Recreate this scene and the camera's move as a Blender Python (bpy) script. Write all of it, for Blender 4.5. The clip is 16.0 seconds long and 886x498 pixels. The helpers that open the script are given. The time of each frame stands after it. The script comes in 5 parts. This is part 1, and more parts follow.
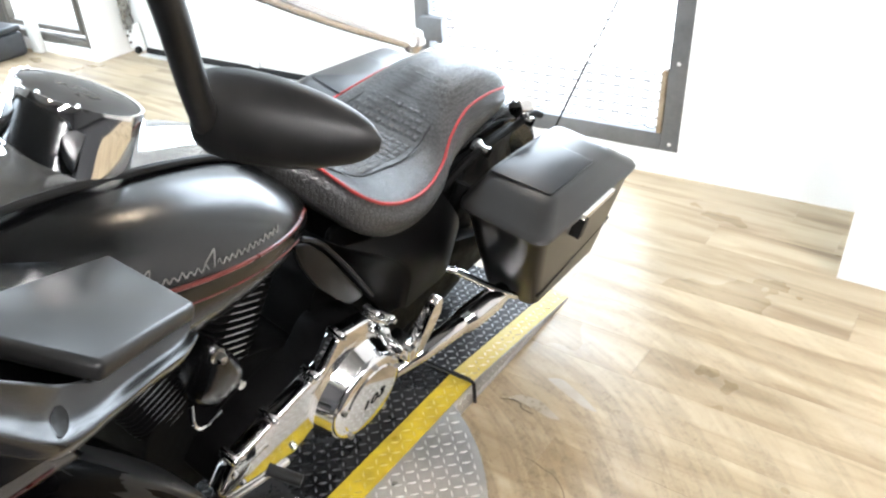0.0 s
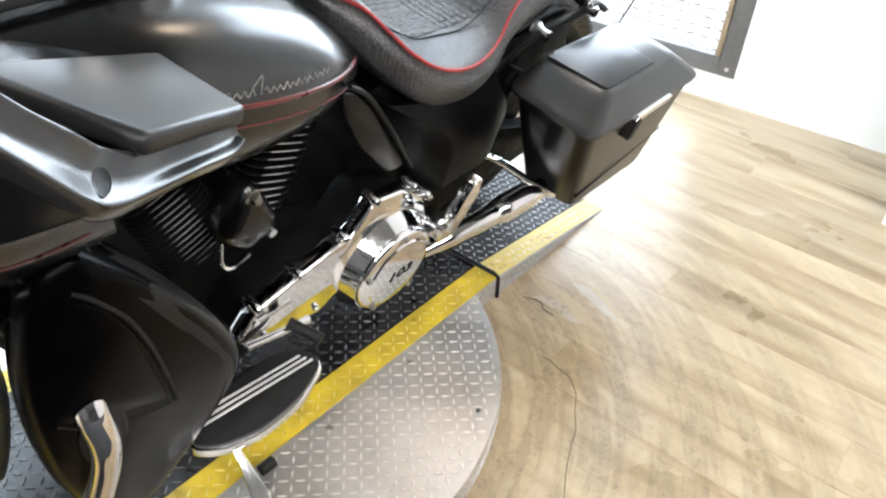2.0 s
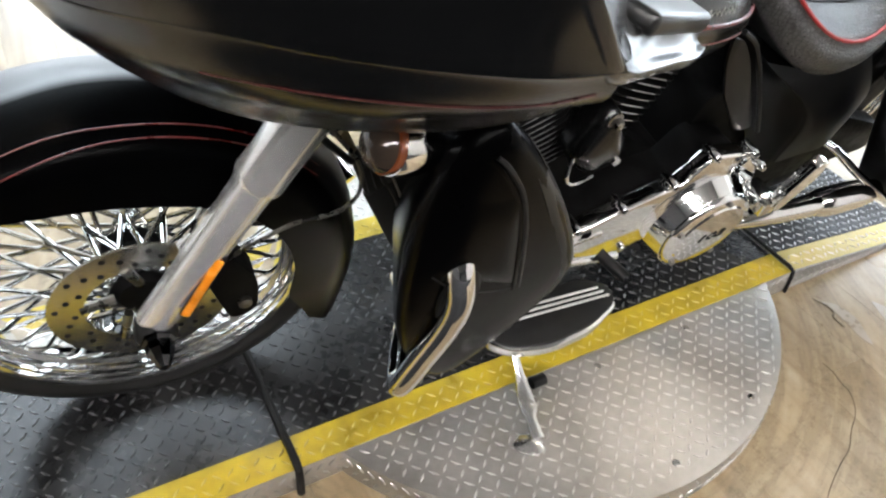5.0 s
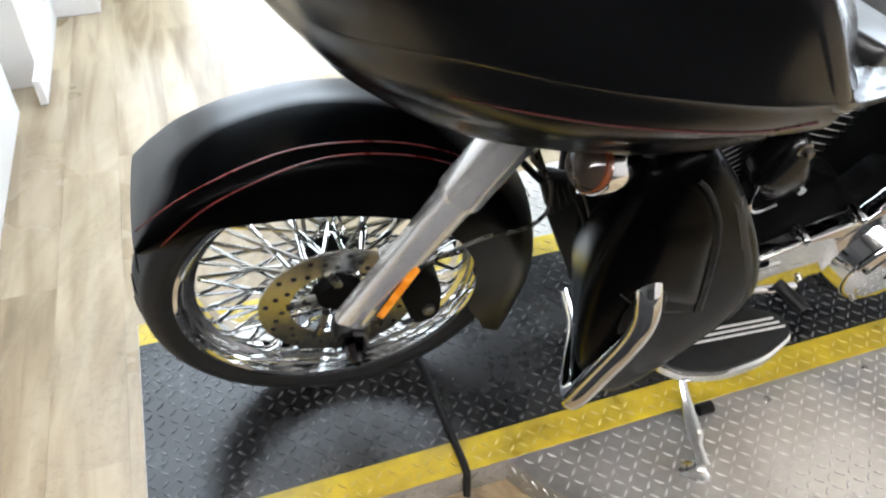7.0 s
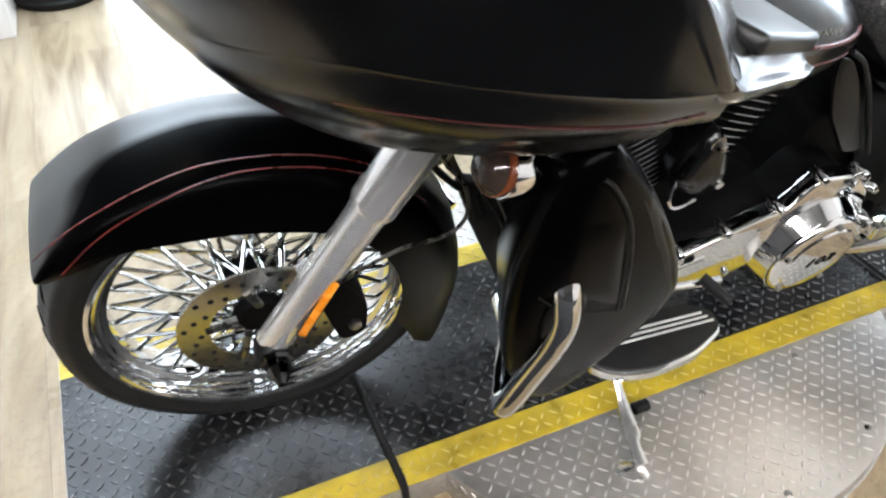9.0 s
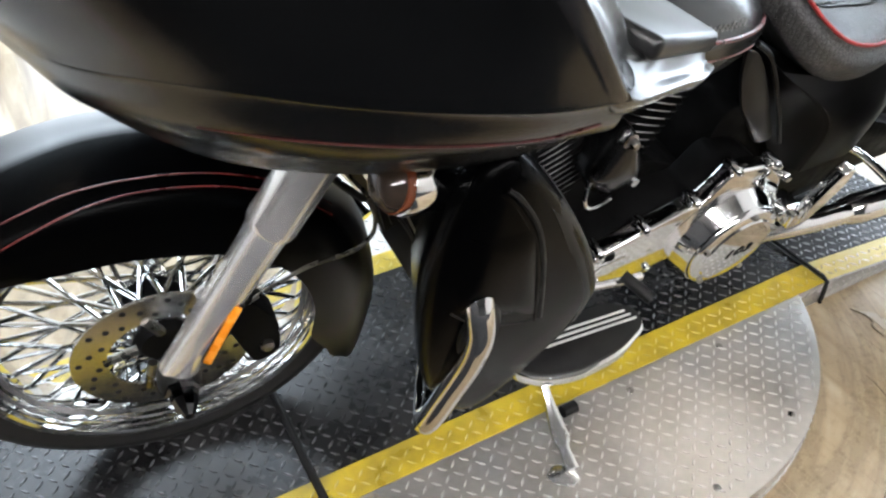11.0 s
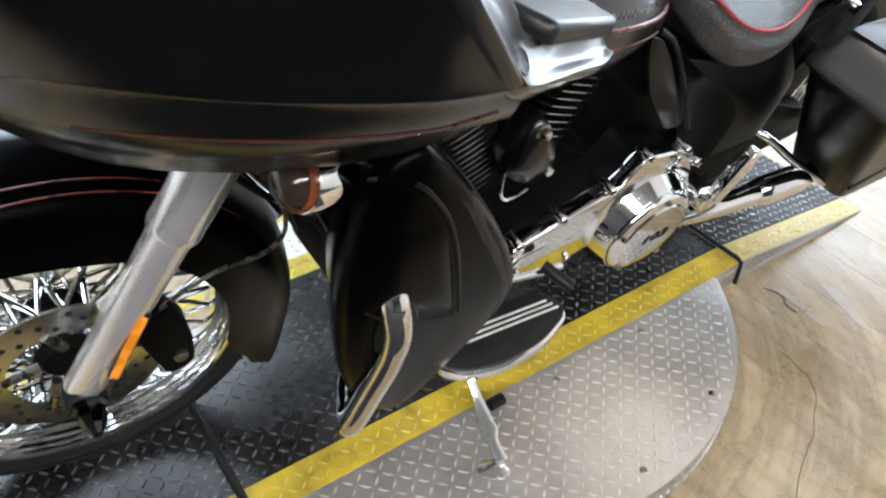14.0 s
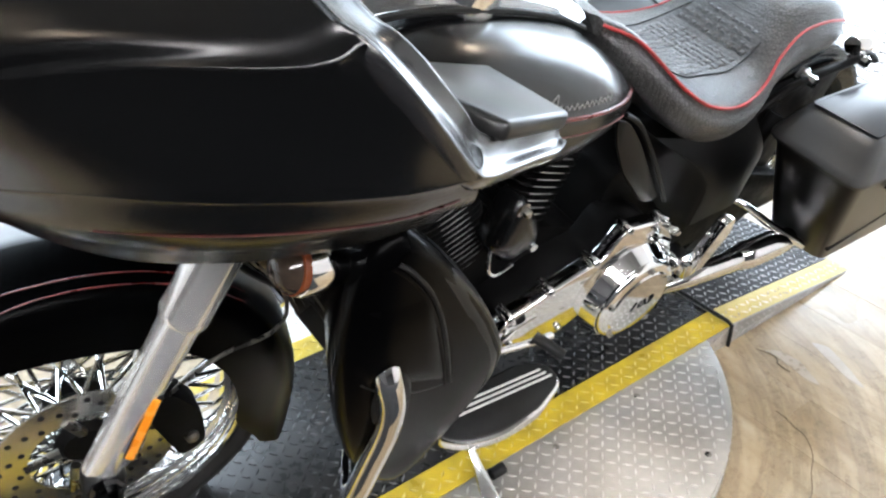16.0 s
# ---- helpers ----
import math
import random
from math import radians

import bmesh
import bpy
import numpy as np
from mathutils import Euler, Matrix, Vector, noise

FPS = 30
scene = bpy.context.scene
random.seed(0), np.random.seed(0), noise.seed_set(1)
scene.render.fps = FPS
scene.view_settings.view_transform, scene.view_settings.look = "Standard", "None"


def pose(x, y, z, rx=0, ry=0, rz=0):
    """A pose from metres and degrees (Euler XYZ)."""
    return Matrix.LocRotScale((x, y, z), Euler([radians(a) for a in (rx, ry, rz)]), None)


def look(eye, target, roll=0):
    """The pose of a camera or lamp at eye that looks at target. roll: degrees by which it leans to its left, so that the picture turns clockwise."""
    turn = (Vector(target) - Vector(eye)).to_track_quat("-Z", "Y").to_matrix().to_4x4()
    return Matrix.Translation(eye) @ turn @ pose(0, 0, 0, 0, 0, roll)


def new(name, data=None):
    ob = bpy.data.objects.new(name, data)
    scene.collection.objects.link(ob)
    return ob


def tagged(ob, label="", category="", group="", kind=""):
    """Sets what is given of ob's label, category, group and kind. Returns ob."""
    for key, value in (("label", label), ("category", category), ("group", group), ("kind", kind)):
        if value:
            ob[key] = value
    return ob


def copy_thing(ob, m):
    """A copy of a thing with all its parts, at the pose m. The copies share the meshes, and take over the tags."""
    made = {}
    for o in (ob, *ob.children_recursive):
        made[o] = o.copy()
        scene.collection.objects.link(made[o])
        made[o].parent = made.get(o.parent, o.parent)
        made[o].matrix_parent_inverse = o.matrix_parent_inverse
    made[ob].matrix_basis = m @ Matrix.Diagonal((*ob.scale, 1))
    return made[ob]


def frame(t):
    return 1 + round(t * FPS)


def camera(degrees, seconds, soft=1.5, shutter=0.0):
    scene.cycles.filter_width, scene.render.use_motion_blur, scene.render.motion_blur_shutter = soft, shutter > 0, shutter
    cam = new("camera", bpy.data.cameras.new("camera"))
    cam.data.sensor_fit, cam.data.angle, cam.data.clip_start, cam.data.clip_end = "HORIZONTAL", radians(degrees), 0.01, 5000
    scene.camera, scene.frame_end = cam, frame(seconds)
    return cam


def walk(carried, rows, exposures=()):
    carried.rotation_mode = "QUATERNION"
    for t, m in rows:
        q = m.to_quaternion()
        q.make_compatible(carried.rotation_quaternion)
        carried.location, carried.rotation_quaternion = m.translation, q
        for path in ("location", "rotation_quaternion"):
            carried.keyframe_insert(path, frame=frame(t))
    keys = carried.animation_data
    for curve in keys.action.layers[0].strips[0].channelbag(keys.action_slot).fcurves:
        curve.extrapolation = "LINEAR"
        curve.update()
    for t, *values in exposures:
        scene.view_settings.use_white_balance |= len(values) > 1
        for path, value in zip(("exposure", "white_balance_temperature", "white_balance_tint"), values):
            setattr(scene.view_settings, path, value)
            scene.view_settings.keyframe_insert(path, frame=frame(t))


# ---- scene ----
from mathutils.bvhtree import BVHTree
cam = camera(60.0, 16.0, 2.3)
PATH = [
    (0, (-1.233, -0.826, 1.324), (0.142, 0.176, 0.272), -2.7),
    (0.5, (-1.236, -0.83, 1.285), (0.136, 0.131, 0.193), -0.6),
    (1, (-1.238, -0.822, 1.257), (0.099, 0.118, 0.103), 0.4),
    (1.5, (-1.248, -0.819, 1.245), (0.053, 0.133, 0.062), 2.0),
    (2, (-1.266, -0.806, 1.228), (-0.013, 0.167, 0.01), 3.4),
    (2.5, (-1.293, -0.79, 1.215), (-0.107, 0.237, -0.026), 4.4),
    (3, (-1.327, -0.772, 1.203), (-0.227, 0.314, -0.067), 5.7),
    (3.5, (-1.363, -0.75, 1.186), (-0.363, 0.386, -0.122), 5.8),
    (4, (-1.386, -0.741, 1.187), (-0.456, 0.423, -0.148), 5.9),
    (4.5, (-1.42, -0.734, 1.18), (-0.555, 0.47, -0.163), 6.6),
    (5, (-1.453, -0.728, 1.179), (-0.642, 0.539, -0.14), 6.1),
    (5.2, (-1.467, -0.718, 1.191), (-0.691, 0.574, -0.124), 6.2),
    (7.3, (-1.544, -0.752, 1.206), (-1.048, 0.706, -0.069), -0.1),
    (7.5, (-1.541, -0.753, 1.204), (-1.028, 0.709, -0.06), -0.1),
    (8, (-1.528, -0.751, 1.209), (-0.973, 0.722, -0.025), -0.4),
    (8.5, (-1.519, -0.754, 1.207), (-0.945, 0.72, -0.017), -0.2),
    (9, (-1.49, -0.751, 1.19), (-0.866, 0.669, -0.071), 0.1),
    (9.5, (-1.475, -0.742, 1.186), (-0.778, 0.644, -0.076), 1.8),
    (10, (-1.458, -0.731, 1.181), (-0.734, 0.63, -0.093), 2.1),
    (12.3, (-1.412, -0.713, 1.181), (-0.569, 0.589, -0.082), 1.3),
    (12.5, (-1.411, -0.715, 1.177), (-0.547, 0.576, -0.082), 1.9),
    (13, (-1.407, -0.713, 1.173), (-0.53, 0.554, -0.102), 1.6),
    (13.5, (-1.403, -0.712, 1.166), (-0.531, 0.549, -0.118), 1.3),
    (14, (-1.402, -0.719, 1.168), (-0.494, 0.524, -0.108), 2.6),
    (14.5, (-1.402, -0.734, 1.174), (-0.478, 0.516, -0.084), 2.3),
    (15, (-1.412, -0.749, 1.187), (-0.49, 0.54, -0.032), 1.4),
    (15.5, (-1.41, -0.771, 1.203), (-0.459, 0.555, 0.045), 0.3),
    (16, (-1.414, -0.792, 1.217), (-0.463, 0.569, 0.103), -0.7),
]
walk(cam, [(t, look(eye, target, roll)) for t, eye, target, roll in PATH],
     [(0, -0.20, 5930, 10), (2.5, -0.25, 5930, 10), (5, -0.57, 6060, 10), (7.5, -0.56, 5880, 10), (10, -0.48, 5900, 10), (12.5, -0.62, 5900, 10), (14.5, -0.48, 5840, 10), (16, -0.26, 5840, 10)])

# ---- light ----
FLOOR = -0.064          # the floor lies this far under the turntable's deck
scene.view_settings.exposure = -0.12
world = bpy.data.worlds.new("daylight")
world.use_nodes = True
scene.world = world
wn = world.node_tree.nodes
sky = wn.new("ShaderNodeTexSky")
sky.sky_type, sky.sun_disc = "NISHITA", False
sky.sun_elevation, sky.sun_rotation = radians(38), radians(90)
wn["Background"].inputs[1].default_value = 0.1
world.node_tree.links.new(sky.outputs[0], wn["Background"].inputs[0])
sun = new("sun", bpy.data.lights.new("sun", "SUN"))
sun.data.energy, sun.data.angle, sun.data.color = 2.0, radians(0.5), (1, 0.95, 0.88)
sun.matrix_world = look((6, 2, 5), (0, 0, 0))


def area(name, eye, target, w, h, watts, colour):
    d = bpy.data.lights.new(name, "AREA")
    d.shape, d.size, d.size_y, d.energy, d.color = "RECTANGLE", w, h, watts, colour
    ob = new(name, d)
    ob.matrix_world = look(eye, target)
    return ob


# ---- materials ----
def mat(name, colour, rough=0.5, metal=0.0, spec=0.5):
    m = bpy.data.materials.new(name)
    m.use_nodes = True
    b = m.node_tree.nodes["Principled BSDF"]
    b.inputs["Base Color"].default_value = (*colour, 1)
    b.inputs["Roughness"].default_value = rough
    b.inputs["Metallic"].default_value = metal
    b.inputs["Specular IOR Level"].default_value = spec
    return m


def node(m, kind, **vals):
    n = m.node_tree.nodes.new(kind)
    for k, v in vals.items():
        n.inputs[k.replace("_", " ")].default_value = v
    return n


def coords(m, scale=(1, 1, 1), rot=(0, 0, 0)):
    tc = m.node_tree.nodes.new("ShaderNodeTexCoord")
    mp = m.node_tree.nodes.new("ShaderNodeMapping")
    mp.inputs["Scale"].default_value = scale
    mp.inputs["Rotation"].default_value = rot
    m.node_tree.links.new(tc.outputs["Object"], mp.inputs["Vector"])
    return mp.outputs["Vector"]


def ramp(m, fac, stops):
    r = m.node_tree.nodes.new("ShaderNodeValToRGB")
    e = r.color_ramp.elements
    e[0].position, e[0].color = stops[0][0], (*stops[0][1], 1)
    e[1].position, e[1].color = stops[-1][0], (*stops[-1][1], 1)
    for p, c in stops[1:-1]:
        q = e.new(p)
        q.color = (*c, 1)
    m.node_tree.links.new(fac, r.inputs[0])
    return r.outputs[0]


def bump(m, height, strength=0.3, distance=0.01):
    b = m.node_tree.nodes.new("ShaderNodeBump")
    b.inputs["Strength"].default_value, b.inputs["Distance"].default_value = strength, distance
    m.node_tree.links.new(height, b.inputs["Height"])
    m.node_tree.links.new(b.outputs[0], m.node_tree.nodes["Principled BSDF"].inputs["Normal"])


def put(m, out, socket):
    m.node_tree.links.new(out, m.node_tree.nodes["Principled BSDF"].inputs[socket])


def worn(name, a, b, rough, scale=8.0, metal=0.0, spec=0.5, bumps=0.0, fine=60.0, rr=0.12):
    """A surface that varies at two scales between two colours, with uneven gloss."""
    m = mat(name, a, rough, metal, spec)
    v = coords(m)
    n1, n2 = node(m, "ShaderNodeTexNoise", Scale=scale, Detail=6.0), node(m, "ShaderNodeTexNoise", Scale=fine, Detail=3.0)
    for n in (n1, n2):
        m.node_tree.links.new(v, n.inputs["Vector"])
    mix = m.node_tree.nodes.new("ShaderNodeMath")
    mix.operation = "MULTIPLY_ADD"
    mix.inputs[1].default_value, mix.inputs[2].default_value = 0.35, -0.17
    m.node_tree.links.new(n2.outputs[0], mix.inputs[0])
    add = m.node_tree.nodes.new("ShaderNodeMath")
    m.node_tree.links.new(n1.outputs[0], add.inputs[0])
    m.node_tree.links.new(mix.outputs[0], add.inputs[1])
    put(m, ramp(m, add.outputs[0], [(0.3, a), (0.7, b)]), "Base Color")
    put(m, ramp(m, add.outputs[0], [(0.3, (max(rough - rr, 0.02),) * 3), (0.7, (rough + rr,) * 3)]), "Roughness")
    if bumps:
        bump(m, n2.outputs[0], bumps, 0.002)
    return m


M_SATIN = worn("satin_black_paint", (0.0011, 0.0012, 0.0014), (0.0018, 0.0019, 0.0021), 0.22, 5.0, rr=0.005, spec=0.28)


def grazing_gloss(m, low, high, turn=(0.15, 0.38, 0.68)):
    """Satin lacquer: weak gloss seen straight on, stronger at a slant."""
    lw = m.node_tree.nodes.new("ShaderNodeLayerWeight")
    lw.inputs["Blend"].default_value = 0.5
    put(m, ramp(m, lw.outputs["Facing"], [(turn[0], (low,) * 3), (turn[1], (low + (high - low) * 0.22,) * 3), (turn[2], (high,) * 3)]), "Specular IOR Level")


grazing_gloss(M_SATIN, 0.42, 0.75)
M_TANK = worn("satin_black_tank_paint", (0.0016, 0.0017, 0.0019), (0.0024, 0.0025, 0.0027), 0.22, 5.0, rr=0.006, spec=0.4)
grazing_gloss(M_TANK, 0.5, 0.9)
M_FENDER = worn("satin_black_fender_paint", (0.0011, 0.0012, 0.0014), (0.0018, 0.0019, 0.0021), 0.33, 5.0, rr=0.006, spec=0.5)
M_FENDER.node_tree.nodes["Principled BSDF"].inputs["IOR"].default_value = 1.9
grazing_gloss(M_FENDER, 0.02, 1.0, (0.39, 0.44, 0.51))
M_GLOSS = worn("gloss_black_plastic", (0.0005, 0.0005, 0.0006), (0.0010, 0.0010, 0.0011), 0.25, 9.0, rr=0.006, spec=0.1)
grazing_gloss(M_GLOSS, 0.02, 0.08)
M_HORN = worn("gloss_black_horn", (0.0015, 0.0015, 0.0016), (0.003, 0.003, 0.003), 0.22, 9.0, rr=0.03, spec=0.5)
M_COVER = worn("satin_dark_cover", (0.007, 0.007, 0.0078), (0.011, 0.011, 0.012), 0.24, 6.0, rr=0.006, spec=1.0)
M_COVER.node_tree.nodes["Principled BSDF"].inputs["IOR"].default_value = 1.9
grazing_gloss(M_COVER, 0.22, 1.0, (0.42, 0.54, 0.70))
M_BAND = worn("lit_band_tone", (0.007, 0.007, 0.007), (0.010, 0.010, 0.010), 0.34, 6.0, rr=0.006, spec=0.14)
M_DARKCHROME = worn("black_chrome", (0.05, 0.05, 0.052), (0.09, 0.09, 0.092), 0.12, 20.0, metal=1.0, rr=0.03)
M_LIDPANEL = worn("satin_slate_panel", (0.0035, 0.004, 0.0055), (0.005, 0.0056, 0.0075), 0.30, 6.0, rr=0.006, spec=0.5)
M_LID = worn("satin_grey_black_lid", (0.010, 0.010, 0.010), (0.014, 0.014, 0.014), 0.32, 6.0, rr=0.006, spec=0.42)
# the bag's black made greyer: the lid's lit look is partly colour
M_BAGLID = worn("lit_black_bag_lid", (0.008, 0.008, 0.008), (0.012, 0.0118, 0.0115), 0.36, 6.0, rr=0.006, spec=0.5)
grazing_gloss(M_BAGLID, 0.45, 1.0)
M_BAG = worn("satin_black_bag", (0.003, 0.003, 0.003), (0.0045, 0.0042, 0.004), 0.30, 6.0, rr=0.006, spec=0.36)
grazing_gloss(M_BAG, 0.05, 0.45)
M_SIDE = worn("satin_black_side_plastic", (0.003, 0.003, 0.0033), (0.006, 0.006, 0.0063), 0.32, 12.0, rr=0.03, spec=0.12, bumps=0.05, fine=200.0)
M_ENGINE = worn("wrinkle_black_engine", (0.002, 0.002, 0.002), (0.005, 0.005, 0.005), 0.55, 20.0, bumps=0.3, spec=0.06)
M_CHROME = worn("chrome", (0.80, 0.80, 0.81), (0.88, 0.88, 0.87), 0.07, 12.0, metal=1.0, rr=0.03)
M_ALLOY = worn("satin_alloy", (0.80, 0.80, 0.80), (0.88, 0.88, 0.88), 0.24, 10.0, metal=0.76, rr=0.02)
M_BRACKET = worn("zinc_plated_bracket", (0.30, 0.25, 0.15), (0.40, 0.34, 0.22), 0.4, 20.0, metal=0.8)
M_STAND = worn("dull_chrome", (0.72, 0.72, 0.73), (0.84, 0.84, 0.84), 0.2, 14.0, metal=1.0, rr=0.05)
M_FORKCOVER = worn("brushed_fork_chrome", (0.80, 0.785, 0.76), (0.88, 0.865, 0.84), 0.16, 10.0, metal=0.78, rr=0.02)
M_FIN = worn("machined_fin_edges", (0.66, 0.66, 0.65), (0.76, 0.755, 0.745), 0.35, 20.0, metal=0.4, rr=0.06)
# fin metal toned down for the shade under tank and fairing
M_FINEDGE = worn("shaded_fin_edges", (0.20, 0.20, 0.20), (0.28, 0.28, 0.275), 0.4, 20.0, metal=0.6, rr=0.06)
M_STEEL = worn("brake_steel", (0.20, 0.19, 0.17), (0.30, 0.29, 0.265), 0.3, 30.0, metal=1.0)
M_ROTOR = worn("polished_brake_disc", (0.40, 0.39, 0.37), (0.50, 0.49, 0.47), 0.20, 30.0, metal=1.0, rr=0.04)
M_TYRE = worn("tyre_rubber", (0.007, 0.007, 0.007), (0.014, 0.014, 0.014), 0.5, 14.0, bumps=0.15, spec=0.30)
M_RUBBER = worn("black_rubber", (0.006, 0.006, 0.006), (0.012, 0.012, 0.012), 0.5, 25.0, bumps=0.2, spec=0.2)
M_GRIP = worn("worn_black_moulding", (0.006, 0.006, 0.006), (0.011, 0.0105, 0.010), 0.42, 30.0, bumps=0.15, rr=0.06, spec=0.3)
M_GREYFRAME = worn("grey_painted_steel", (0.13, 0.135, 0.14), (0.19, 0.195, 0.20), 0.45, 9.0, metal=0.3, bumps=0.1)
M_TAN = worn("rust_stained_edge", (0.20, 0.145, 0.09), (0.32, 0.26, 0.18), 0.6, 18.0, bumps=0.2)
M_BIN = worn("dark_grey_plastic", (0.035, 0.04, 0.046), (0.055, 0.06, 0.068), 0.42, 12.0, bumps=0.1)
M_RED = worn("red_vinyl_piping", (0.26, 0.016, 0.018), (0.34, 0.028, 0.028), 0.45, 30.0)
M_STRIPE = worn("dark_red_pinstripe", (0.085, 0.010, 0.008), (0.12, 0.015, 0.010), 0.35, 30.0)
# darker copy of the pinstripe red, for the fairing's line only
M_STRIPEDARK = worn("darker_red_pinstripe", (0.035, 0.004, 0.004), (0.05, 0.006, 0.005), 0.35, 30.0)
M_ORANGE = worn("orange_reflector", (0.74, 0.24, 0.012), (0.82, 0.30, 0.02), 0.25, 60.0)
M_SCRIPT = worn("silver_script", (0.13, 0.125, 0.115), (0.19, 0.185, 0.175), 0.45, 40.0, metal=0.3)
M_AMBER = worn("dark_amber_plastic", (0.10, 0.022, 0.006), (0.15, 0.034, 0.008), 0.2, 30.0, rr=0.03)
M_SMOKE = worn("smoked_lens", (0.022, 0.016, 0.012), (0.035, 0.024, 0.017), 0.12, 30.0, rr=0.03)
M_DARKGLASS = worn("dark_glass", (0.03, 0.027, 0.024), (0.045, 0.041, 0.037), 0.3, 8.0, rr=0.05, spec=0.08)
M_PLATE = worn("bare_tread_plate", (0.36, 0.346, 0.322), (0.53, 0.512, 0.48), 0.40, 7.0, metal=0.8, bumps=0.18, fine=60.0, rr=0.10)
M_DECK = worn("black_painted_tread", (0.007, 0.007, 0.0073), (0.020, 0.0197, 0.0194), 0.27, 6.0, spec=0.32, bumps=0.25, fine=45.0, rr=0.08)


M_PLATETREAD = worn("rubbed_plate_tread", (0.58, 0.57, 0.55), (0.74, 0.73, 0.70), 0.40, 9.0, metal=0.55, rr=0.06)
M_DECKTREAD = worn("rubbed_black_tread", (0.018, 0.018, 0.0185), (0.16, 0.16, 0.165), 0.26, 5.0, metal=0.3, rr=0.08)
M_RAMPBLACK = worn("dull_black_ramp_paint", (0.006, 0.006, 0.0065), (0.016, 0.016, 0.0165), 0.55, 6.0, spec=0.2, bumps=0.25, fine=45.0, rr=0.08)
M_SIDEPLATE = worn("grey_tread_plate_side", (0.26, 0.255, 0.245), (0.36, 0.355, 0.34), 0.48, 8.0, metal=0.6, bumps=0.15, rr=0.08)
# rim and side lozenges, toned darker than the top tread for contrast
M_RIMTREAD = worn("darker_rim_tread", (0.30, 0.295, 0.28), (0.46, 0.455, 0.44), 0.38, 9.0, metal=0.7, rr=0.08)
M_RAMPYTREAD = worn("shiny_yellow_ramp_tread", (0.56, 0.46, 0.20), (0.70, 0.66, 0.54), 0.3, 9.0, metal=0.35, rr=0.08)
M_RAMPTREAD = worn("shiny_ramp_tread", (0.16, 0.16, 0.165), (0.42, 0.42, 0.425), 0.3, 9.0, metal=0.7, rr=0.08)
M_RAMPYELLOW = worn("faded_yellow_paint", (0.42, 0.32, 0.045), (0.54, 0.45, 0.17), 0.50, 7.0, spec=0.35, bumps=0.3, fine=35.0)
M_YELLOW = worn("worn_yellow_paint", (0.30, 0.225, 0.03), (0.58, 0.43, 0.02), 0.36, 11.0, spec=0.4, bumps=0.3, fine=35.0)
M_YELLOWTREAD = worn("rubbed_yellow_tread", (0.46, 0.35, 0.03), (0.60, 0.50, 0.20), 0.36, 8.0, metal=0.1, rr=0.08)
M_WALL = worn("white_wall_paint", (0.84, 0.83, 0.80), (0.88, 0.87, 0.85), 0.6, 1.5, bumps=0.08, fine=150.0)
M_DOORWHITE = worn("white_steel_door", (0.70, 0.70, 0.67), (0.78, 0.78, 0.75), 0.5, 1.0, bumps=0.05)
M_FRAME = worn("dark_bronze_frame", (0.10, 0.095, 0.085), (0.17, 0.16, 0.14), 0.45, 8.0, metal=0.4)
M_APRON = worn("overexposed_ground", (0.62, 0.62, 0.60), (0.74, 0.74, 0.72), 0.8, 3.0, bumps=0.2)
M_CEIL = worn("grey_ceiling_deck", (0.19, 0.185, 0.175), (0.26, 0.25, 0.235), 0.8, 2.0)
M_DARKWALL = worn("unseen_dark_wall", (0.05, 0.05, 0.052), (0.07, 0.07, 0.07), 0.7, 2.0)
M_DARKGROUND = worn("unseen_dark_ground", (0.02, 0.021, 0.023), (0.035, 0.036, 0.038), 0.9, 6.0, spec=0.1, bumps=0.4, fine=180.0)
M_CAB = worn("white_cabinet", (0.78, 0.78, 0.78), (0.84, 0.84, 0.84), 0.4, 2.0)


def leather(name, scale, depth):
    m = mat(name, (0.012, 0.012, 0.012), 0.42, 0.0, 0.55)
    v = coords(m, (1, 1.6, 1.2))
    vo = node(m, "ShaderNodeTexVoronoi", Scale=scale)
    vo.feature = "DISTANCE_TO_EDGE"
    vo.inputs["Randomness"].default_value = 0.55
    m.node_tree.links.new(v, vo.inputs["Vector"])
    n = node(m, "ShaderNodeTexNoise", Scale=220.0, Detail=3.0)
    m.node_tree.links.new(v, n.inputs["Vector"])
    h = m.node_tree.nodes.new("ShaderNodeMath")
    h.operation = "MINIMUM"
    h.inputs[1].default_value = 0.22
    m.node_tree.links.new(vo.outputs[0], h.inputs[0])
    put(m, ramp(m, h.outputs[0], [(0.0, (0.010,) * 3), (0.2, (0.045,) * 3)]), "Base Color")
    put(m, ramp(m, n.outputs[0], [(0.3, (0.26,) * 3), (0.7, (0.42,) * 3)]), "Roughness")
    bump(m, h.outputs[0], 0.4, depth)
    return m


M_CROC = leather("embossed_black_leather", 105.0, 0.006)


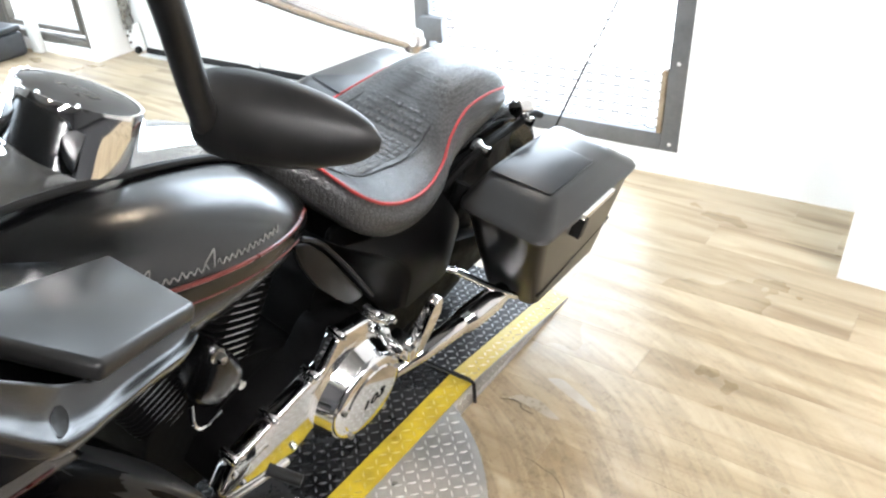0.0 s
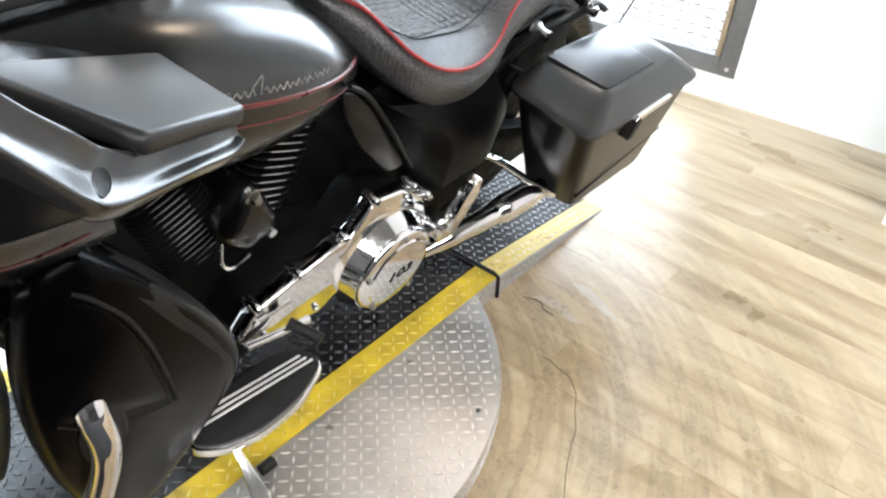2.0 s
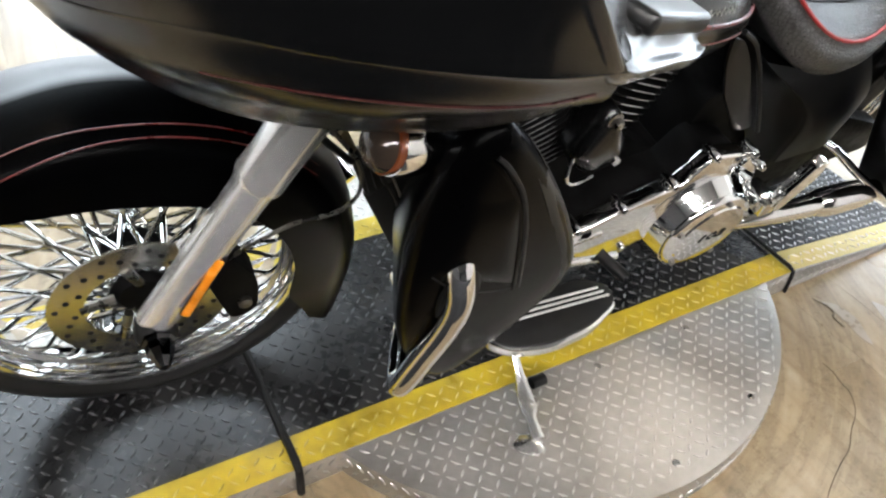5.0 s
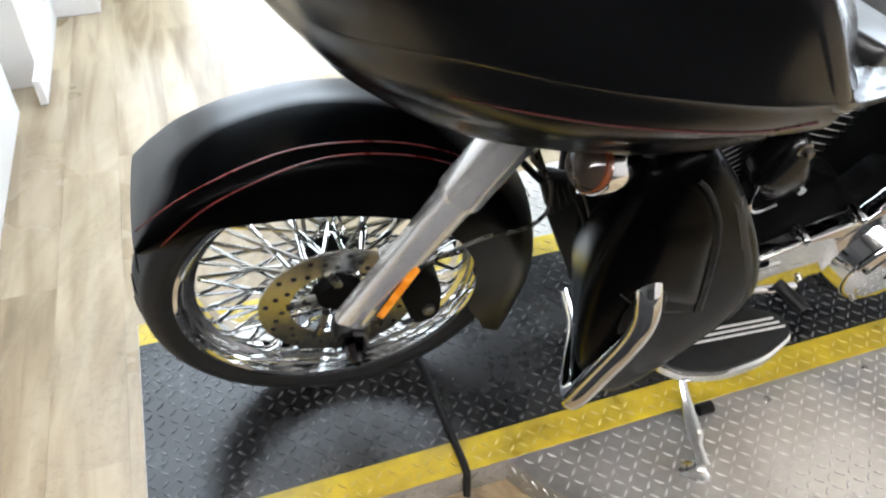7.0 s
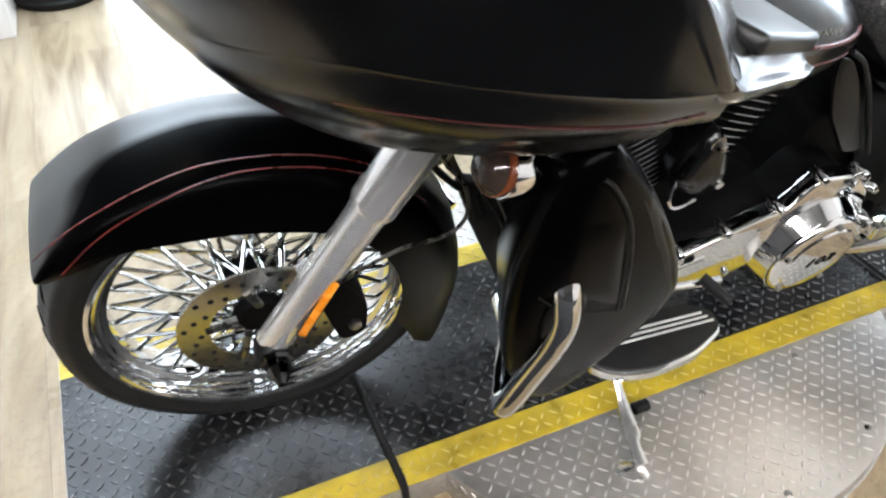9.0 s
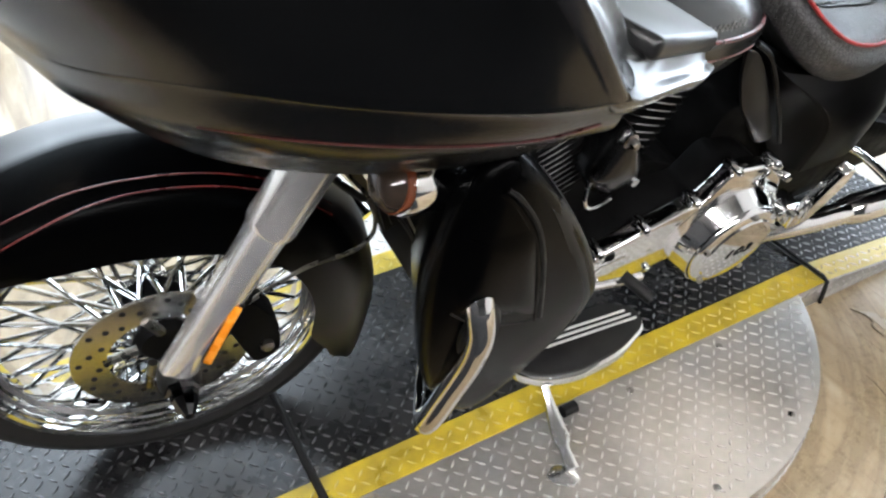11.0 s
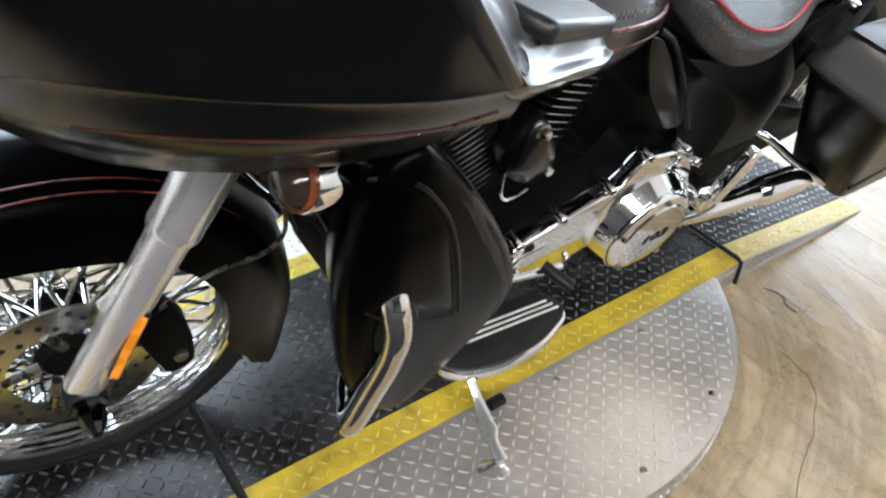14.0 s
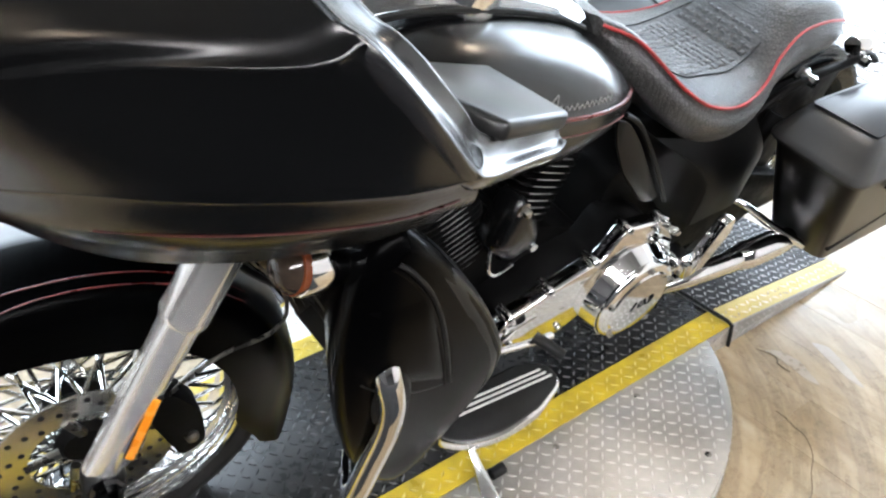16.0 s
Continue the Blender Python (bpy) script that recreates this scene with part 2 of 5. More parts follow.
def plank_material():
    m = mat("vinyl_oak_planks", (0.55, 0.45, 0.32), 0.38, spec=0.4)
    oi = m.node_tree.nodes.new("ShaderNodeObjectInfo")
    tc = m.node_tree.nodes.new("ShaderNodeTexCoord")
    off = m.node_tree.nodes.new("ShaderNodeVectorMath")
    off.operation = "MULTIPLY_ADD"
    off.inputs[1].default_value = (37.0, 91.0, 13.0)
    m.node_tree.links.new(oi.outputs["Random"], off.inputs[0])
    m.node_tree.links.new(tc.outputs["Object"], off.inputs[2])
    mp = m.node_tree.nodes.new("ShaderNodeMapping")
    mp.inputs["Scale"].default_value = (15.0, 1.7, 1.0)
    m.node_tree.links.new(off.outputs[0], mp.inputs["Vector"])
    g = node(m, "ShaderNodeTexNoise", Scale=1.0, Detail=6.0, Distortion=0.6)
    m.node_tree.links.new(mp.outputs[0], g.inputs["Vector"])
    big = node(m, "ShaderNodeTexNoise", Scale=2.2, Detail=4.0)
    m.node_tree.links.new(off.outputs[0], big.inputs["Vector"])
    c1 = ramp(m, g.outputs[0], [(0.26, (0.19, 0.140, 0.083)), (0.40, (0.30, 0.234, 0.148)), (0.52, (0.41, 0.335, 0.226)), (0.74, (0.50, 0.425, 0.305))])
    c2 = ramp(m, big.outputs[0], [(0.3, (0.72, 0.70, 0.68)), (0.7, (1.0, 1.0, 1.0))])
    mx = m.node_tree.nodes.new("ShaderNodeMix")
    mx.data_type, mx.blend_type = "RGBA", "MULTIPLY"
    mx.inputs[0].default_value = 0.8
    m.node_tree.links.new(c1, mx.inputs[6])
    m.node_tree.links.new(c2, mx.inputs[7])
    hs = m.node_tree.nodes.new("ShaderNodeHueSaturation")
    va = m.node_tree.nodes.new("ShaderNodeMapRange")
    va.inputs[3].default_value, va.inputs[4].default_value = 0.93, 1.05
    m.node_tree.links.new(oi.outputs["Random"], va.inputs[0])
    m.node_tree.links.new(va.outputs[0], hs.inputs["Value"])
    m.node_tree.links.new(mx.outputs[2], hs.inputs["Color"])
    # scuffed grey dirt round the turntable, in drawn-out arcs
    geo = m.node_tree.nodes.new("ShaderNodeNewGeometry")
    rel = m.node_tree.nodes.new("ShaderNodeVectorMath")
    rel.operation = "SUBTRACT"
    rel.inputs[1].default_value = (-0.62, 0.275, -0.064)
    m.node_tree.links.new(geo.outputs["Position"], rel.inputs[0])
    far_ = m.node_tree.nodes.new("ShaderNodeVectorMath")
    far_.operation = "LENGTH"
    m.node_tree.links.new(rel.outputs[0], far_.inputs[0])
    sep = m.node_tree.nodes.new("ShaderNodeSeparateXYZ")
    m.node_tree.links.new(rel.outputs[0], sep.inputs[0])
    ang = m.node_tree.nodes.new("ShaderNodeMath")
    ang.operation = "ARCTAN2"
    m.node_tree.links.new(sep.outputs[1], ang.inputs[0])
    m.node_tree.links.new(sep.outputs[0], ang.inputs[1])
    pol = m.node_tree.nodes.new("ShaderNodeCombineXYZ")
    m.node_tree.links.new(far_.outputs["Value"], pol.inputs[0])
    m.node_tree.links.new(ang.outputs[0], pol.inputs[1])
    pm = m.node_tree.nodes.new("ShaderNodeMapping")
    pm.inputs["Scale"].default_value = (17.0, 1.8, 1.0)
    m.node_tree.links.new(pol.outputs[0], pm.inputs["Vector"])
    arcs = node(m, "ShaderNodeTexNoise", Scale=1.0, Detail=9.0, Roughness=0.62, Distortion=0.25)
    m.node_tree.links.new(pm.outputs[0], arcs.inputs["Vector"])
    half_ = m.node_tree.nodes.new("ShaderNodeMath")
    half_.operation = "MULTIPLY"
    half_.inputs[1].default_value = 0.5
    m.node_tree.links.new(far_.outputs["Value"], half_.inputs[0])
    ring = ramp(m, half_.outputs[0], [(0.0, (1.0,) * 3), (0.46, (1.0,) * 3), (0.66, (0.55,) * 3), (1.0, (0.0,) * 3)])
    dirt = m.node_tree.nodes.new("ShaderNodeMath")
    dirt.operation = "MULTIPLY"
    m.node_tree.links.new(ring, dirt.inputs[0])
    m.node_tree.links.new(ramp(m, arcs.outputs[0], [(0.36, (0.12,) * 3), (0.60, (0.85,) * 3)]), dirt.inputs[1])
    mud = m.node_tree.nodes.new("ShaderNodeMix")
    mud.data_type, mud.blend_type = "RGBA", "MIX"
    m.node_tree.links.new(dirt.outputs[0], mud.inputs[0])
    m.node_tree.links.new(hs.outputs[0], mud.inputs[6])
    m.node_tree.links.new(ramp(m, arcs.outputs[0], [(0.28, (0.43, 0.32, 0.17)), (0.44, (0.33, 0.245, 0.128)), (0.54, (0.215, 0.165, 0.10)), (0.62, (0.30, 0.235, 0.14)), (0.74, (0.40, 0.325, 0.215))]), mud.inputs[7])
    grit = node(m, "ShaderNodeTexNoise", Scale=55.0, Detail=6.0, Roughness=0.7)
    m.node_tree.links.new(geo.outputs["Position"], grit.inputs["Vector"])
    fleck = m.node_tree.nodes.new("ShaderNodeMix")
    fleck.data_type, fleck.blend_type = "RGBA", "MULTIPLY"
    m.node_tree.links.new(dirt.outputs[0], fleck.inputs[0])
    m.node_tree.links.new(mud.outputs[2], fleck.inputs[6])
    m.node_tree.links.new(ramp(m, grit.outputs[0], [(0.34, (0.62, 0.60, 0.58)), (0.50, (0.98, 0.98, 0.97)), (0.66, (1.0, 1.0, 1.0))]), fleck.inputs[7])
    put(m, fleck.outputs[2], "Base Color")
    put(m, ramp(m, big.outputs[0], [(0.3, (0.25,) * 3), (0.7, (0.40,) * 3)]), "Roughness")
    bump(m, g.outputs[0], 0.06, 0.002)
    return m


M_PLANK = plank_material()
M_CRACK = worn("dirty_vinyl_crack", (0.09, 0.065, 0.04), (0.15, 0.115, 0.07), 0.7, 30.0)
M_SCUFF = worn("pale_scuffed_vinyl", (0.29, 0.245, 0.18), (0.38, 0.33, 0.26), 0.35, 9.0, rr=0.08)
M_SUBFLOOR = worn("joint_shadow", (0.20, 0.15, 0.09), (0.25, 0.19, 0.12), 0.6, 6.0)


def glow(name, colour, strength):
    m = bpy.data.materials.new(name)
    m.use_nodes = True
    b = m.node_tree.nodes["Principled BSDF"]
    b.inputs["Base Color"].default_value = (0.8, 0.8, 0.8, 1)
    b.inputs["Emission Color"].default_value = (*colour, 1)
    b.inputs["Emission Strength"].default_value = strength
    return m


# ---- mesh helpers ----
def part(name, bm, material, parent=None, label="", smooth=True):
    me = bpy.data.meshes.new(name)
    bmesh.ops.recalc_face_normals(bm, faces=bm.faces)
    bm.to_mesh(me)
    bm.free()
    me.materials.append(material)
    if smooth:
        me.shade_smooth()
        me.set_sharp_from_angle(angle=radians(38))
    ob = new(name, me)
    if parent:
        ob.parent = parent
    if label:
        ob["label"] = label
    return ob


def spline(pts, n, closed=False):
    """Dense points on a smooth curve through pts (along the first axis)."""
    p = np.asarray(pts, float)
    k = len(p)
    out = []
    spans = k if closed else k - 1
    for i in range(spans):
        if closed:
            a, b, c, d = (p[(i + j) % k] for j in (-1, 0, 1, 2))
        else:
            b, c = p[i], p[i + 1]
            a = p[i - 1] if i else 2 * b - c
            d = p[i + 2] if i + 2 < k else 2 * c - b
        for t in np.arange(n) / n:
            out.append(0.5 * (2 * b + (c - a) * t + (2 * a - 5 * b + 4 * c - d) * t * t + (3 * b - a - 3 * c + d) * t ** 3))
    if not closed:
        out.append(p[-1])
    return np.array(out)


def sheet(bm, grid, closed_v=False, cap=False):
    """Faces over a grid of points (rows x columns x 3)."""
    rows = [[bm.verts.new(p) for p in r] for r in grid]
    nv = len(rows[0])
    for a, b in zip(rows, rows[1:]):
        for j in range(nv if closed_v else nv - 1):
            k = (j + 1) % nv
            bm.faces.new((a[j], a[k], b[k], b[j]))
    if cap:
        for r in (rows[0], rows[-1]):
            bm.faces.new(r)
    return bm


def loft(sections, nu=5, nv=4, closed=True, cap=True):
    g = spline(np.array(sections, float), nu)
    g = np.transpose(spline(np.transpose(g, (1, 0, 2)), nv, closed), (1, 0, 2))
    return sheet(bmesh.new(), g, closed, cap and closed)


def tube(points, r, n=12, seg=6, bm=None, cap=True):
    p = spline(points, seg) if seg > 1 else np.asarray(points, float)
    rs = np.interp(np.linspace(0, 1, len(p)), np.linspace(0, 1, len(r)), r) if hasattr(r, "__len__") else np.full(len(p), r)
    bm = bm or bmesh.new()
    up = None
    rings = []
    for i in range(len(p)):
        t = p[min(i + 1, len(p) - 1)] - p[max(i - 1, 0)]
        t = t / np.linalg.norm(t)
        if up is None:
            up = np.array((0, 0, 1.0)) if abs(t[2]) < 0.9 else np.array((1.0, 0, 0))
        s = np.cross(t, up)
        s /= np.linalg.norm(s)
        up = np.cross(s, t)
        rings.append([p[i] + rs[i] * (math.cos(a) * s + math.sin(a) * up) for a in np.arange(n) * 2 * math.pi / n])
    return sheet(bm, rings, True, cap)


def lathe(profile, m, n=48, bm=None, closed=False):
    """Turns a profile of (radius, along) round m's z axis."""
    bm = bm or bmesh.new()
    rings = []
    for r, z in profile:
        rings.append([m @ Vector((r * math.cos(a), r * math.sin(a), z)) for a in np.arange(n) * 2 * math.pi / n])
    if closed:
        rings.append(rings[0])
    sheet(bm, rings, True, False)
    bmesh.ops.remove_doubles(bm, verts=bm.verts, dist=1e-5)
    return bm


def slab(outline, y0, y1, bevel=0.004, bm=None, axis=1, seg=2):
    """A plate of an outline (two coordinates), from y0 to y1 along the axis left out, with rounded edges."""
    own = bmesh.new()
    def at(a, b, c):
        return {0: (c, a, b), 1: (a, c, b), 2: (a, b, c)}[axis]
    lo = [own.verts.new(at(a, b, y0)) for a, b in outline]
    hi = [own.verts.new(at(a, b, y1)) for a, b in outline]
    own.faces.new(lo), own.faces.new(hi)
    for i in range(len(lo)):
        j = (i + 1) % len(lo)
        own.faces.new((lo[i], lo[j], hi[j], hi[i]))
    bmesh.ops.recalc_face_normals(own, faces=own.faces)
    if bevel:
        es = [e for e in own.edges if len(e.link_faces) == 2 and e.calc_face_angle() > 0.4]
        bmesh.ops.bevel(own, geom=es, offset=bevel, segments=seg, profile=0.5, affect="EDGES", clamp_overlap=True)
    if bm is None:
        return own
    me = bpy.data.meshes.new("tmp")
    own.to_mesh(me)
    own.free()
    bm.from_mesh(me)
    bpy.data.meshes.remove(me)
    return bm


def box(x0, x1, y0, y1, z0, z1, bevel=0.003, bm=None):
    return slab([(x0, y0), (x1, y0), (x1, y1), (x0, y1)], z0, z1, bevel, bm, axis=2)


def rounded(pts, r=0.01, n=4):
    """An outline with its corners rounded off."""
    out = []
    k = len(pts)
    for i in range(k):
        a, b, c = Vector(pts[i - 1]), Vector(pts[i]), Vector(pts[(i + 1) % k])
        u, w = (a - b), (c - b)
        d = min(r, u.length * 0.45, w.length * 0.45)
        p, q = b + u.normalized() * d, b + w.normalized() * d
        for t in [k / n for k in range(n + 1)]:
            v = (1 - t) ** 2 * p + 2 * t * (1 - t) * b + t * t * q
            out.append((v.x, v.y))
    return out


def empty(name, label, category, m=None, group="", kind=""):
    ob = new(name)
    ob.empty_display_size = 0.1
    if m is not None:
        ob.matrix_world = m
    return tagged(ob, label, category, group, kind)


# ---- the room ----
ROOM = pose(1.50, 0, FLOOR, 0, 0, 4.0)   # the door wall: x is its depth outwards, y runs along it


def wall_piece(name, x0, x1, y0, y1, z0, z1, m, label, material=None):
    ob = part(name, box(x0, x1, y0, y1, z0, z1, 0.0), material or M_WALL, None, label, smooth=False)
    ob.matrix_world = m
    return tagged(ob, label, "wall", kind="structure")


HIGH = 3.2
wall_piece("wall_east", 0, 0.2, -0.68, 0.02, 0, HIGH, ROOM, "white painted wall beside the mesh door")
wall_piece("wall_east_sill", 0, 0.2, 0.02, 1.20, 0, 0.10, ROOM, "white wall strip under the mesh door")
wall_piece("wall_east_top", 0, 0.2, 0.02, 1.20, 2.3, HIGH, ROOM, "white wall over the mesh door")
wall_piece("wall_east_pier", 0, 0.35, 1.20, 1.42, 0, HIGH, ROOM, "white pier between the two doors")
wall_piece("wall_east_over", 0, 0.35, 1.42, 3.48, 2.5, HIGH, ROOM, "white wall over the sectional door")
wall_piece("wall_east_corner", 0.015, 0.35, 3.48, 3.53, 0, HIGH, ROOM, "white pier beside the window")
wall_piece("wall_east_low", 0.015, 0.2, 3.53, 5.6, 0, 0.07, ROOM, "low wall under the window")
wall_piece("wall_east_high", 0.015, 0.2, 3.53, 5.6, 2.2, HIGH, ROOM, "wall over the window")
ID = Matrix()
wall_piece("wall_south_return", 1.26, 1.60, -0.86, -0.66, FLOOR, HIGH + FLOOR, ID, "white return wall")
wall_piece("wall_south_front", 1.075, 1.25, -8.0, -0.66, FLOOR, HIGH + FLOOR, ID, "white wall standing forward")
wall_piece("wall_north", -0.4, 1.3, 5.5, 5.7, FLOOR, HIGH + FLOOR, ID, "white wall at the end of the room")
wall_piece("wall_north_far", -6.2, -3.8, 5.5, 5.7, FLOOR, HIGH + FLOOR, ID, "white wall at the end of the room")
# unseen opening added north; its glow is what the fender's crown mirrors
wall_piece("wall_north_low", -3.8, -0.4, 5.5, 5.7, FLOOR, 0.3, ID, "low wall under the unseen opening added for light")
wall_piece("wall_north_top", -3.8, -0.4, 5.5, 5.7, 2.95, HIGH + FLOOR, ID, "wall over the unseen opening added for light")
north_glow = part("backdrop_north", box(-5.0, 1.0, 6.6, 6.62, -0.5, 4.0, 0), glow("added_north_glow", (0.92, 0.97, 1.0), 6.0), smooth=False)
tagged(north_glow, "added glow beyond the unseen north opening", "backdrop", kind="structure")
# unseen closing walls, dark so the black paint mirrors a dim room
wall_piece("wall_west", -6.4, -6.2, -8.0, 5.7, FLOOR, HIGH + FLOOR, ID, "unseen dark wall added to close the room", M_DARKWALL)
wall_piece("wall_south", -6.2, 1.2, -8.2, -8.0, FLOOR, HIGH + FLOOR, ID, "unseen dark wall added behind the viewer", M_DARKWALL)
ceil = part("ceiling", box(-6.2, 2.2, -8.2, 6.0, HIGH + FLOOR, HIGH + FLOOR + 0.1, 0), M_CEIL, smooth=False)
tagged(ceil, "plain dark grey ceiling", "ceiling", kind="structure")

# daylight behind the openings
out = part("backdrop", box(2.6, 2.62, -1.5, 7.0, -0.5, 4.0, 0), glow("bright_outdoors", (1.0, 1.0, 1.0), 4.0), smooth=False)
tagged(out, "bright overexposed outdoors beyond the openings", "backdrop", kind="structure")
# ground outside, its overexposed white put into a pale colour
apron = part("pavement", box(0.36, 1.3, -1.2, 5.6, -0.02, 0.012, 0.0), M_APRON, smooth=False)
apron.matrix_world = ROOM
tagged(apron, "ground outside the doors, paled for the overexposed daylight", "pavement", kind="structure")
area("window_light_door", ROOM @ Vector((0.12, 0.61, 1.2)), ROOM @ Vector((-3, 0.61, 0.6)), 1.1, 2.1, 76, (0.84, 0.94, 1.0))
area("window_light_far", ROOM @ Vector((0.12, 4.6, 1.15)), ROOM @ Vector((-3, 3.6, 0.6)), 1.7, 2.0, 60, (0.92, 0.98, 1.0))

# added daylight lamp in the unseen north opening
area("added_light_north", (-2.1, 5.6, 1.4), (-2.1, 2.0, 0.2), 3.3, 2.1, 70, (0.84, 0.94, 1.0))


# ---- ceiling lamps ----
# lamps out of view; place and size set from highlights on the paint
M_TUBE = glow("lit_diffuser", (0.86, 0.95, 1.0), 13.0)


def ceiling_light(x, y):
    e = empty("ceiling_light", "white surface-mounted ceiling light, switched on", "ceiling light", pose(x, y, HIGH + FLOOR), "ceiling lights")
    part("housing", box(-0.65, 0.65, -0.46, 0.46, -0.05, 0, 0.004), M_CAB, e)
    part("diffuser", box(-0.63, 0.63, -0.44, 0.44, -0.07, -0.05, 0.004), M_TUBE, e)
    return e


lamp = ceiling_light(-2.2, 2.0)
for x, y in ((-0.85, 2.0), (-2.2, 2.95), (-0.85, 2.95), (-2.2, 3.9), (-0.85, 3.9), (1.0, 1.35)):
    copy_thing(lamp, pose(x, y, HIGH + FLOOR))
M_WARMTUBE = glow("lit_warm_diffuser", (1.0, 0.92, 0.84), 105.0)


def strip_light(x, y):
    e = empty("strip_light", "long warm ceiling strip light, switched on", "strip light", pose(x, y, HIGH + FLOOR), "warm strip lights")
    part("housing", box(-0.62, 0.62, -0.22, 0.22, -0.05, 0, 0.004), M_CAB, e)
    part("diffuser", box(-0.60, 0.60, -0.20, 0.20, -0.07, -0.05, 0.004), M_WARMTUBE, e)
    return e


strip = strip_light(-4.5, -3.1)
for x in (-3.15, -1.8, -0.45):
    copy_thing(strip, pose(x, -3.1, HIGH + FLOOR))
M_BULB = glow("lit_lamp_lens", (1.0, 0.78, 0.54), 120.0)


def downlight(x, y):
    e = empty("downlight", "round warm ceiling downlight, switched on", "downlight", pose(x, y, HIGH + FLOOR), "warm downlights")
    part("trim_ring", lathe([(0.11, -0.002), (0.14, -0.004), (0.145, -0.012), (0.135, -0.02), (0.115, -0.018), (0.11, -0.002)], Matrix(), 32), M_CAB, e)
    part("lens", lathe([(0.0, -0.012), (0.112, -0.01)], Matrix(), 32), M_BULB, e)
    return e


spot = downlight(-2.0, 0.45)
for x, y in ((1.38, 0.0), (-3.6, -0.9)):
    copy_thing(spot, pose(x, y, HIGH + FLOOR))


# ---- turntable and ramp ----
CX, CY, RD = -0.62, 0.275, 0.60
W = 0.58
FRONT = -1.785
table = empty("turntable", "diamond-plate turntable with black deck and yellow edges on the floor", "turntable", pose(0, 0, 0))


def lozenge(bm, x, y, z, a, ln=0.0225, wd=0.0060, h=0.0026, tilt=None):
    c, s = math.cos(a), math.sin(a)
    def at(u, v, w):
        p = Vector((x + u * c - v * s, y + u * s + v * c, z + w))
        return tilt @ p if tilt else p
    base = [at(-ln / 2, 0, -0.0005), at(0, -wd / 2, -0.0005), at(ln / 2, 0, -0.0005), at(0, wd / 2, -0.0005)]
    top = [at(-ln * 0.32, 0, h), at(0, -wd * 0.22, h), at(ln * 0.32, 0, h), at(0, wd * 0.22, h)]
    b, t = [bm.verts.new(p) for p in base], [bm.verts.new(p) for p in top]
    bm.faces.new(t)
    for i in range(4):
        bm.faces.new((b[i], b[(i + 1) % 4], t[(i + 1) % 4], t[i]))


PITCH = 0.0228


def tread(name, x0, x1, y0, y1, z, material, parent, inside=None, tilt=None, label=""):
    bm = bmesh.new()
    for i in range(int((x1 - x0) / PITCH)):
        for j in range(int((y1 - y0) / PITCH)):
            x, y = x0 + (i + 0.5) * PITCH, y0 + (j + 0.5) * PITCH
            if inside and not inside(x, y):
                continue
            lozenge(bm, x, y, z, radians(45 + 90 * ((i + j) % 2)) + radians(0), tilt=tilt)
    ob = part(name, bm, material, parent, label, smooth=False)
    ob["kind"] = "stuff"
    return ob


def disc_outline():
    pts = []
    for a in np.linspace(0, 2 * math.pi, 160, endpoint=False):
        pts.append((CX + RD * math.cos(a), CY + RD * math.sin(a)))
    return pts


disc = part("turning_disc", slab([p for p in disc_outline()], FLOOR, -0.0015, 0.003, axis=2), M_PLATE, table, "bare steel tread plate")
tread("disc_tread", CX - RD, CX + RD, CY - RD, CY + RD, -0.0015, M_PLATETREAD, disc,
      lambda x, y: math.hypot(x - CX, y - CY) < RD - 0.012 and not (-0.004 < y < W + 0.004))
deck = part("deck", box(FRONT, 0, 0, W, FLOOR, 0, 0.0025), M_PLATE, table)
part("black_field", box(FRONT + 0.002, -0.001, 0.068, W - 0.068, -0.001, 0.0008, 0), M_DECK, deck)
part("yellow_stripe", box(FRONT + 0.002, -0.001, 0.0004, 0.068, -0.001, 0.0008, 0), M_YELLOW, deck)
part("yellow_stripe", box(FRONT + 0.002, -0.001, W - 0.068, W - 0.003, -0.001, 0.0008, 0), M_YELLOW, deck)
tread("black_tread", FRONT, 0, 0.068, W - 0.068, 0.0008, M_DECKTREAD, deck)
tread("yellow_tread", FRONT, 0, 0.008, 0.064, 0.0008, M_YELLOWTREAD, deck)
tread("yellow_tread", FRONT, 0, W - 0.064, W - 0.008, 0.0008, M_YELLOWTREAD, deck)

b = bmesh.new()
for n_ in range(int(2 * math.pi * RD / PITCH)):
    a = n_ * PITCH / RD
    for k in range(2):
        m_ = Matrix.Translation((CX, CY, 0)) @ Matrix.Rotation(a + 0.5 * k * PITCH / RD, 4, "Z") @ Matrix.Translation((RD, 0, -0.018 - 0.026 * k)) @ Matrix.Rotation(radians(90), 4, "Y")
        lozenge(b, 0, 0, 0, radians(45 + 90 * k), tilt=m_)
ob = part("rim_tread", b, M_RIMTREAD, disc, smooth=False)
ob["kind"] = "stuff"
for x, y in ((-0.372, -0.231), (-0.616, -0.282), (-0.609, -0.036), (-0.365, -0.031)):
    part("screw", lathe([(0, 0.0015), (0.006, 0.0015), (0.0075, 0.0), (0.0075, -0.003)], Matrix.Translation((x, y, -0.001)), 12), M_STEEL, disc)

RAMP = 0.545
slope = math.atan2(-FLOOR - 0.002, RAMP)
TILT = Matrix.Translation((0.004, 0, 0)) @ Matrix.Rotation(slope, 4, "Y")
rlen = math.hypot(RAMP, FLOOR)
loading = empty("loading_ramp", "diamond-plate loading ramp with yellow edges, leaning on the turntable", "ramp", pose(0, 0, 0))
bm = slab([(0.004, -0.0015), (RAMP, FLOOR + 0.0005), (RAMP, FLOOR), (0.004, FLOOR)], 0, W, 0)
rbody = part("ramp_body", bm, M_SIDEPLATE, loading, smooth=False)
